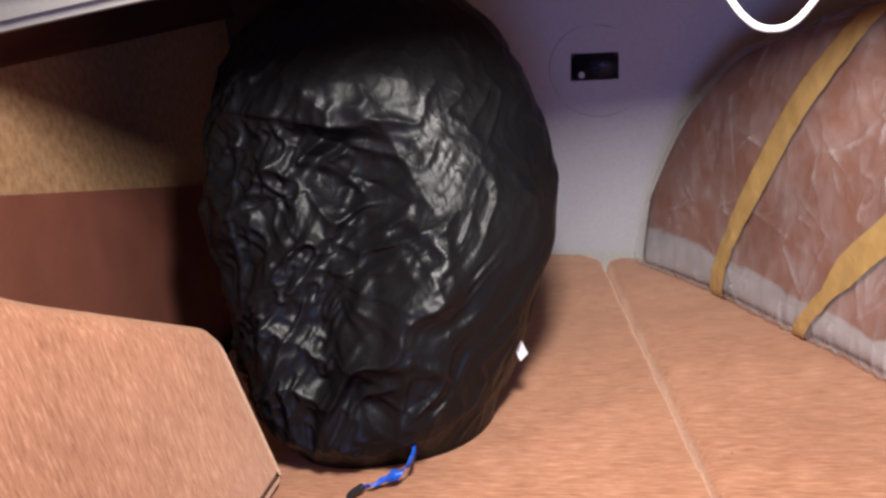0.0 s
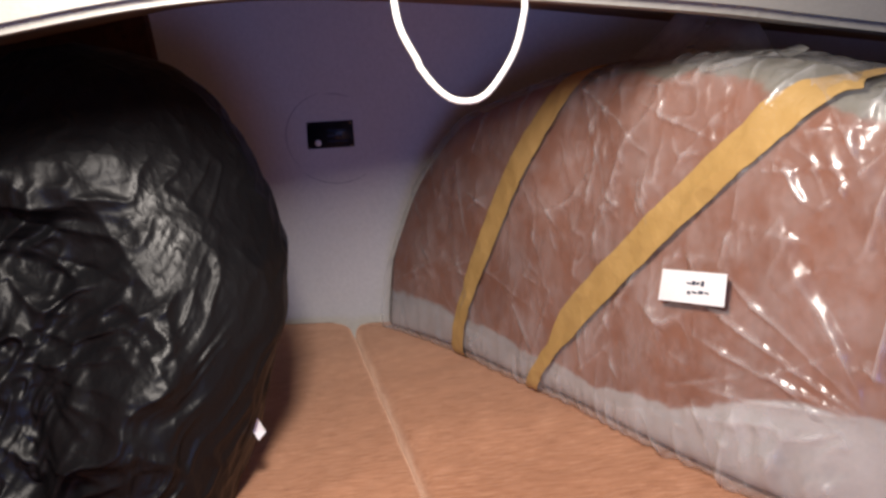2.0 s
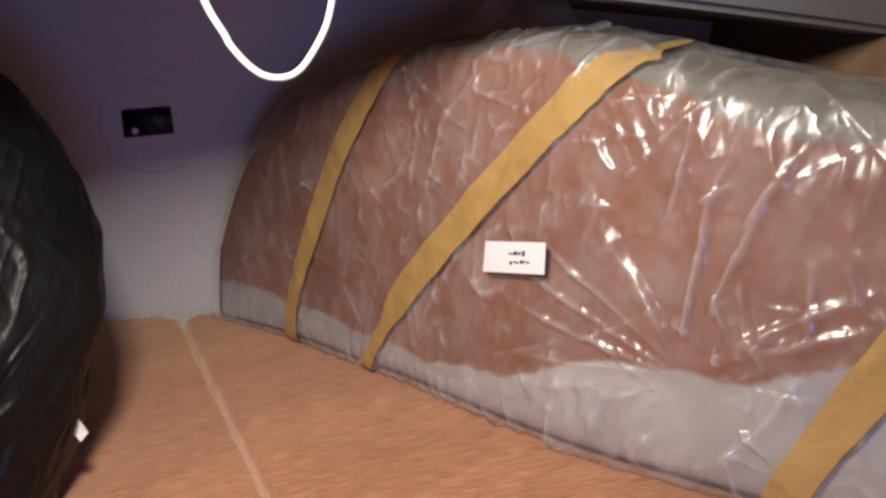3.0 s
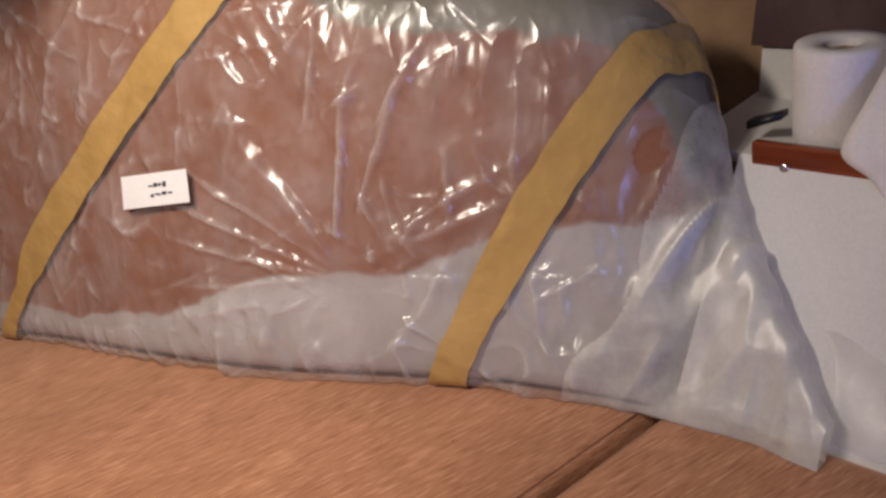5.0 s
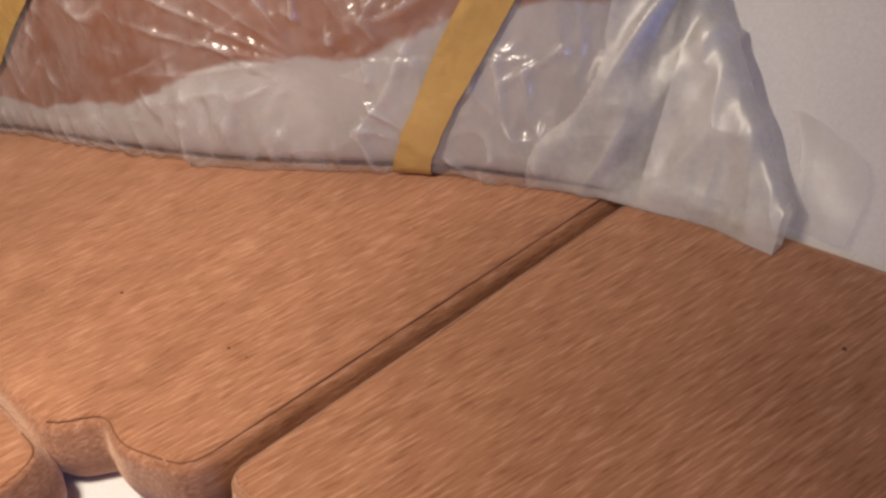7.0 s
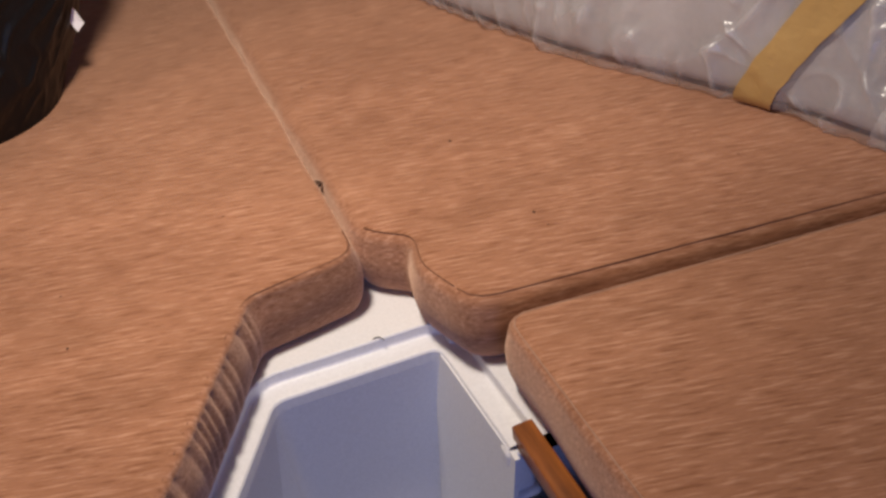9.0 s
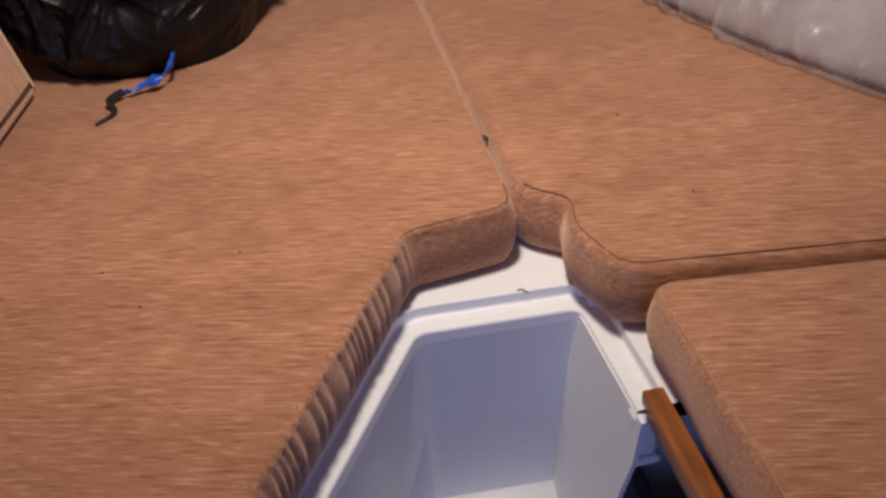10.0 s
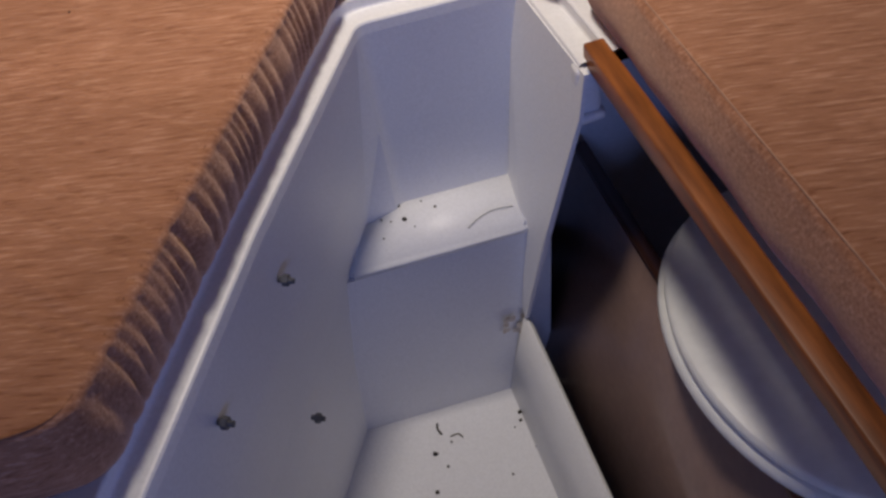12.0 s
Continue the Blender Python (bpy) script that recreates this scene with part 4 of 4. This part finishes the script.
def toilet_roll(at, label):
    th = thing("toilet_roll", label, "toilet roll", "toilet rolls on the shelf")
    bm, m = bmesh.new(), 48
    prof = [(0.021, 0.0), (0.049, 0.0), (0.0512, 0.003), (0.0517, 0.02), (0.0515, 0.09), (0.0508, 0.108), (0.0494, 0.112), (0.022, 0.111), (0.0205, 0.108), (0.0205, 0.003)]
    rings = [[bm.verts.new((r * (1 + 0.006 * math.sin(3 * a + z * 30)) * math.cos(a), r * math.sin(a), z)) for a in (2 * math.pi * k / m for k in range(m))] for r, z in prof]
    for j in range(len(rings)):
        a, b = rings[j], rings[(j + 1) % len(rings)]
        for k in range(m):
            bm.faces.new((a[k], a[(k + 1) % m], b[(k + 1) % m], b[k]))
    part("paper", bm, TISSUE, th)
    bm = bmesh.new()
    bmesh.ops.create_cone(bm, cap_ends=False, segments=24, radius1=0.0203, radius2=0.0203, depth=0.1, matrix=Matrix.Translation((0, 0, 0.0515)))
    part("core", bm, CORK, th, "cardboard core")
    th.location = at
    return th


toilet_roll((1.118, 0.434, 0.240), "white toilet roll standing on the shelf")
roll2 = toilet_roll((1.118, 0.328, 0.240), "white toilet roll with a loose sheet over the rail")
toilet_roll((1.118, 0.215, 0.240), "white toilet roll standing on the shelf")


def loose_sheet(parent):
    rows = [[(1.095, 0.372, 0.352), (1.095, 0.335, 0.352)], [(1.062, 0.385, 0.310), (1.060, 0.308, 0.315)], [(1.041, 0.402, 0.258), (1.042, 0.285, 0.288)], [(1.036, 0.37, 0.232), (1.036, 0.315, 0.252)], [(1.034, 0.349, 0.209), (1.034, 0.343, 0.212)]]
    left = smooth_line([r[0] for r in rows], 6)
    right = smooth_line([r[1] for r in rows], 6)
    bm, prev = bmesh.new(), None
    for a, b in zip(left, right):
        ring = []
        for k in range(9):
            p = a.lerp(b, k / 8)
            p.x += 0.003 * noise.noise(p * 25)
            ring.append(bm.verts.new(p - Vector(parent.location)))
        if prev:
            for k in range(8):
                bm.faces.new((prev[k], prev[k + 1], ring[k + 1], ring[k]))
        prev = ring
    ob = part("loose_sheet", bm, TISSUE, parent, "loose folded sheet hanging to a point")
    md = ob.modifiers.new("thick", "SOLIDIFY")
    md.thickness = 0.0008


loose_sheet(roll2)

# ---- well: trim, board, toilet, screws, debris ----
ob = link_mesh("edge_trim", box((0.313, -0.6, -0.112), (0.336, 0.524, -0.0865), 0.0025), TEAK)
tagged(ob, "worn teak trim along the berth edge above the well", "trim", kind="structure")


def board():
    th = thing("partition_board", "dark brown laminated board standing beside the well", "board")
    part("panel", prism([(0.354, -0.5, -0.360), (0.366, -0.5, -0.357), (0.234, -0.5, -0.80), (0.221, -0.5, -0.80)], (0, 1.155, 0), None, 0.002), PLY, th)
    part("edging", prism([(0.3525, -0.5, -0.359), (0.3675, -0.5, -0.354), (0.3695, -0.5, -0.348), (0.3545, -0.5, -0.352)], (0, 1.155, 0), None, 0.001), DARKW, th, "thin dark wooden edging")
    return th


board()


def toilet():
    th = thing("toilet", "white marine toilet with a closed round lid", "toilet")

    def disc(name, r, z0, z1, edge):
        bm, m = bmesh.new(), 72
        prof = [(0.0, z0), (r - edge, z0), (r - edge * 0.3, z0 + edge * 0.3), (r, (z0 + z1) / 2), (r - edge * 0.3, z1 - edge * 0.3), (r - edge, z1), (r * 0.8, z1 + 0.004), (r * 0.4, z1 + 0.009), (0.0, z1 + 0.010)]
        rings = [[bm.verts.new((0.483 + max(q, 0.001) * math.cos(a), 0.27 + max(q, 0.001) * 1.30 * math.sin(a), z)) for a in (2 * math.pi * k / m for k in range(m))] for q, z in prof]
        for a, b in zip(rings, rings[1:]):
            for k in range(m):
                bm.faces.new((a[k], a[(k + 1) % m], b[(k + 1) % m], b[k]))
        return part(name, bm, CERAMIC, th)

    disc("seat", 0.168, -0.352, -0.336, 0.007)
    disc("lid", 0.162, -0.334, -0.320, 0.006)
    bm, m = bmesh.new(), 48
    prof = [(0.08, -0.80), (0.085, -0.70), (0.10, -0.55), (0.11, -0.42), (0.115, -0.353)]
    rings = [[bm.verts.new((0.50 + q * math.cos(a), 0.27 + q * 1.3 * math.sin(a), z)) for a in (2 * math.pi * k / m for k in range(m))] for q, z in prof]
    for a, b in zip(rings, rings[1:]):
        for k in range(m):
            bm.faces.new((a[k], a[(k + 1) % m], b[(k + 1) % m], b[k]))
    part("bowl", bm, CERAMIC, th)
    return th


toilet()

# ---- small things ----
th = thing("ceiling_box", "flat white plastic box on the face of the beam", "box")
part("base", box((-0.62, 1.085, 0.728), (-0.205, 1.099, 0.94), 0.003), GRP, th)
part("cover", box((-0.61, 1.062, 0.738), (-0.217, 1.0845, 0.93), 0.008, 3), GRP, th)
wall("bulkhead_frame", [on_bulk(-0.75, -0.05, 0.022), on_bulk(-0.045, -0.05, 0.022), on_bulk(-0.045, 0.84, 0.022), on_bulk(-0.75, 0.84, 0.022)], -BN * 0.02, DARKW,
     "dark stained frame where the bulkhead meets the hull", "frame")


def scuff(r, a0, a1, cx, cz):
    bm, prev = bmesh.new(), None
    for i in range(40):
        a = radians(a0 + (a1 - a0) * i / 39)
        w = 0.0011 * (0.4 + 0.6 * math.sin(math.pi * i / 39))
        ring = [bm.verts.new(on_bulk(cx + q * math.cos(a), cz + q * math.sin(a), 0.0012)) for q in (r - w, r + w)]
        if prev:
            bm.faces.new((prev[0], prev[1], ring[1], ring[0]))
        prev = ring
    return bm


marks = thing("scuff_marks", "faint curved pencil scuffs round the plate on the bulkhead", "scuff mark")
for r, a0, a1 in ((0.098, 100, 215), (0.103, 225, 300), (0.094, 60, 92)):
    part("scuff", scuff(r, a0, a1, 0.292, 0.412), SCUFF, marks)

ob = link_mesh("black_bracket", prism([(1.075, 0.526, 0.256), (1.075, 0.484, 0.272), (1.075, 0.484, 0.280), (1.075, 0.526, 0.266)], (0.02, 0, 0), None, 0.001), BLACK)
tagged(ob, "small black plastic bracket at the end of the rail", "bracket")


def chip(name, label, at, size, normal=(0, 0, 1), material=None, tall=0.6):
    bm = bmesh.new()
    bmesh.ops.create_icosphere(bm, subdivisions=1, radius=size)
    for v in bm.verts:
        v.co *= 0.7 + 0.6 * random.random()
        v.co.z *= tall
    ob = link_mesh(name, bm, material or DIRT)
    ob.matrix_world = Matrix.Translation(Vector(at) + Vector(normal) * size * tall * 0.5) @ Vector(normal).to_track_quat("Z", "Y").to_matrix().to_4x4()
    return ob


for x, y, z in ((-0.034, 0.423, -0.176), (-0.113, 0.286, -0.172), (-0.058, 0.425, -0.42)):
    n = Vector((0.86, -0.5, 0.0))
    th = thing("bolt_end", "dark bolt end through the wall of the well", "bolt", "bolt ends in the well")
    turn = Matrix.Translation((x, y, z)) @ n.to_track_quat("Z", "Y").to_matrix().to_4x4()
    bm = bmesh.new()
    bmesh.ops.create_cone(bm, cap_ends=True, segments=6, radius1=0.0062, radius2=0.0058, depth=0.006, matrix=turn)
    part("nut", bm, BOLT, th, "", False)
    bm = bmesh.new()
    bmesh.ops.create_cone(bm, cap_ends=True, segments=12, radius1=0.0033, radius2=0.003, depth=0.016, matrix=turn)
    part("thread_end", bm, BOLT, th)

SHELF_BITS = ((0.116, 0.649, 0.0036), (0.115, 0.676, 0.0025), (0.159, 0.655, 0.002), (0.087, 0.66, 0.0018), (0.098, 0.652, 0.0014), (0.125, 0.632, 0.0012), (0.25, 0.69, 0.0024), (0.145, 0.672, 0.0012), (0.082, 0.628, 0.0014), (0.23, 0.685, 0.0012))
for x, y, r in SHELF_BITS:
    tagged(chip("dirt_crumb", "", (x, y, -0.3848), r), "dark crumb of dirt on the white shelf", "crumb", "crumbs in the well")
FLOOR_BITS = ((0.067, 0.500, 0.0042), (0.095, 0.511, 0.0022), (0.078, 0.475, 0.002), (0.052, 0.442, 0.0035), (0.205, 0.521, 0.0038), (0.202, 0.508, 0.003), (0.208, 0.459, 0.002), (0.161, 0.43, 0.002), (0.213, 0.376, 0.002), (0.19, 0.50, 0.0016), (0.212, 0.475, 0.0016))
for x, y, r in FLOOR_BITS:
    tagged(chip("dirt_crumb", "", (x, y, -0.7218), r), "dark crumb of dirt on the floor of the well", "crumb", "crumbs in the well")


def hair(pts, r, label):
    tagged(link_mesh("plant_fibre", tube(smooth_line(pts, 8), r, 5), DIRT), label, "fibre")


hair([(0.187, 0.600, -0.383), (0.205, 0.610, -0.3825), (0.225, 0.616, -0.3825), (0.252, 0.613, -0.383)], 0.0005, "thin curved dry fibre on the white shelf")
hair([(0.236, 0.705, -0.0858), (0.242, 0.705, -0.0855), (0.247, 0.697, -0.0858)], 0.0006, "short dark hair on the white tray")
hair([(0.084, 0.548, -0.721), (0.082, 0.538, -0.7205), (0.085, 0.528, -0.721)], 0.0016, "dark splinter on the floor of the well")
hair([(0.096, 0.520, -0.721), (0.108, 0.520, -0.7205), (0.113, 0.512, -0.721)], 0.001, "dark fibre on the floor of the well")

# rust stain low on the riser
bm = bmesh.new()
for i in range(9):
    c = Vector((0.226 + 0.016 * random.uniform(-1, 1), 0.5665, -0.57 + 0.02 * random.uniform(-1, 1)))
    vs = [bm.verts.new(c + Vector((math.cos(a) * q, 0, math.sin(a) * q))) for a, q in ((2 * math.pi * k / 9, random.uniform(0.003, 0.008)) for k in range(9))]
    bm.faces.new(vs)
    bmesh.ops.translate(bm, verts=vs, vec=(0, -0.0003 * i, 0))
tagged(link_mesh("rust_stain", bm, RUST, False), "brown rust stain on the white riser", "stain")

SPECKS = ((-0.308, 0.587, 0.0032), (-0.302, 0.744, 0.0024), (-0.20, 0.759, 0.0026), (-0.157, 0.688, 0.0026), (-0.055, 0.752, 0.0028), (0.133, 0.895, 0.0022), (-0.055, 0.843, 0.002), (0.421, 0.90, 0.0032), (0.440, 0.712, 0.0028), (0.443, 0.685, 0.0018), (0.763, 0.227, 0.0035), (0.687, 0.689, 0.002), (0.366, 0.992, 0.002), (0.565, 0.966, 0.0018), (0.30, 1.15, 0.0024))
for x, y, r in SPECKS:
    tagged(chip("lint_speck", "", (x, y, 0.0004), r * 0.62, tall=0.3, material=LINT), "small brown speck of lint on the cushion", "lint", "specks on the cushions")
tagged(chip("lint_speck", "", (0.2505, 0.915, -0.010), 0.007, tall=0.5, material=LINT), "dark clump of dirt in the gap between the cushions", "lint")
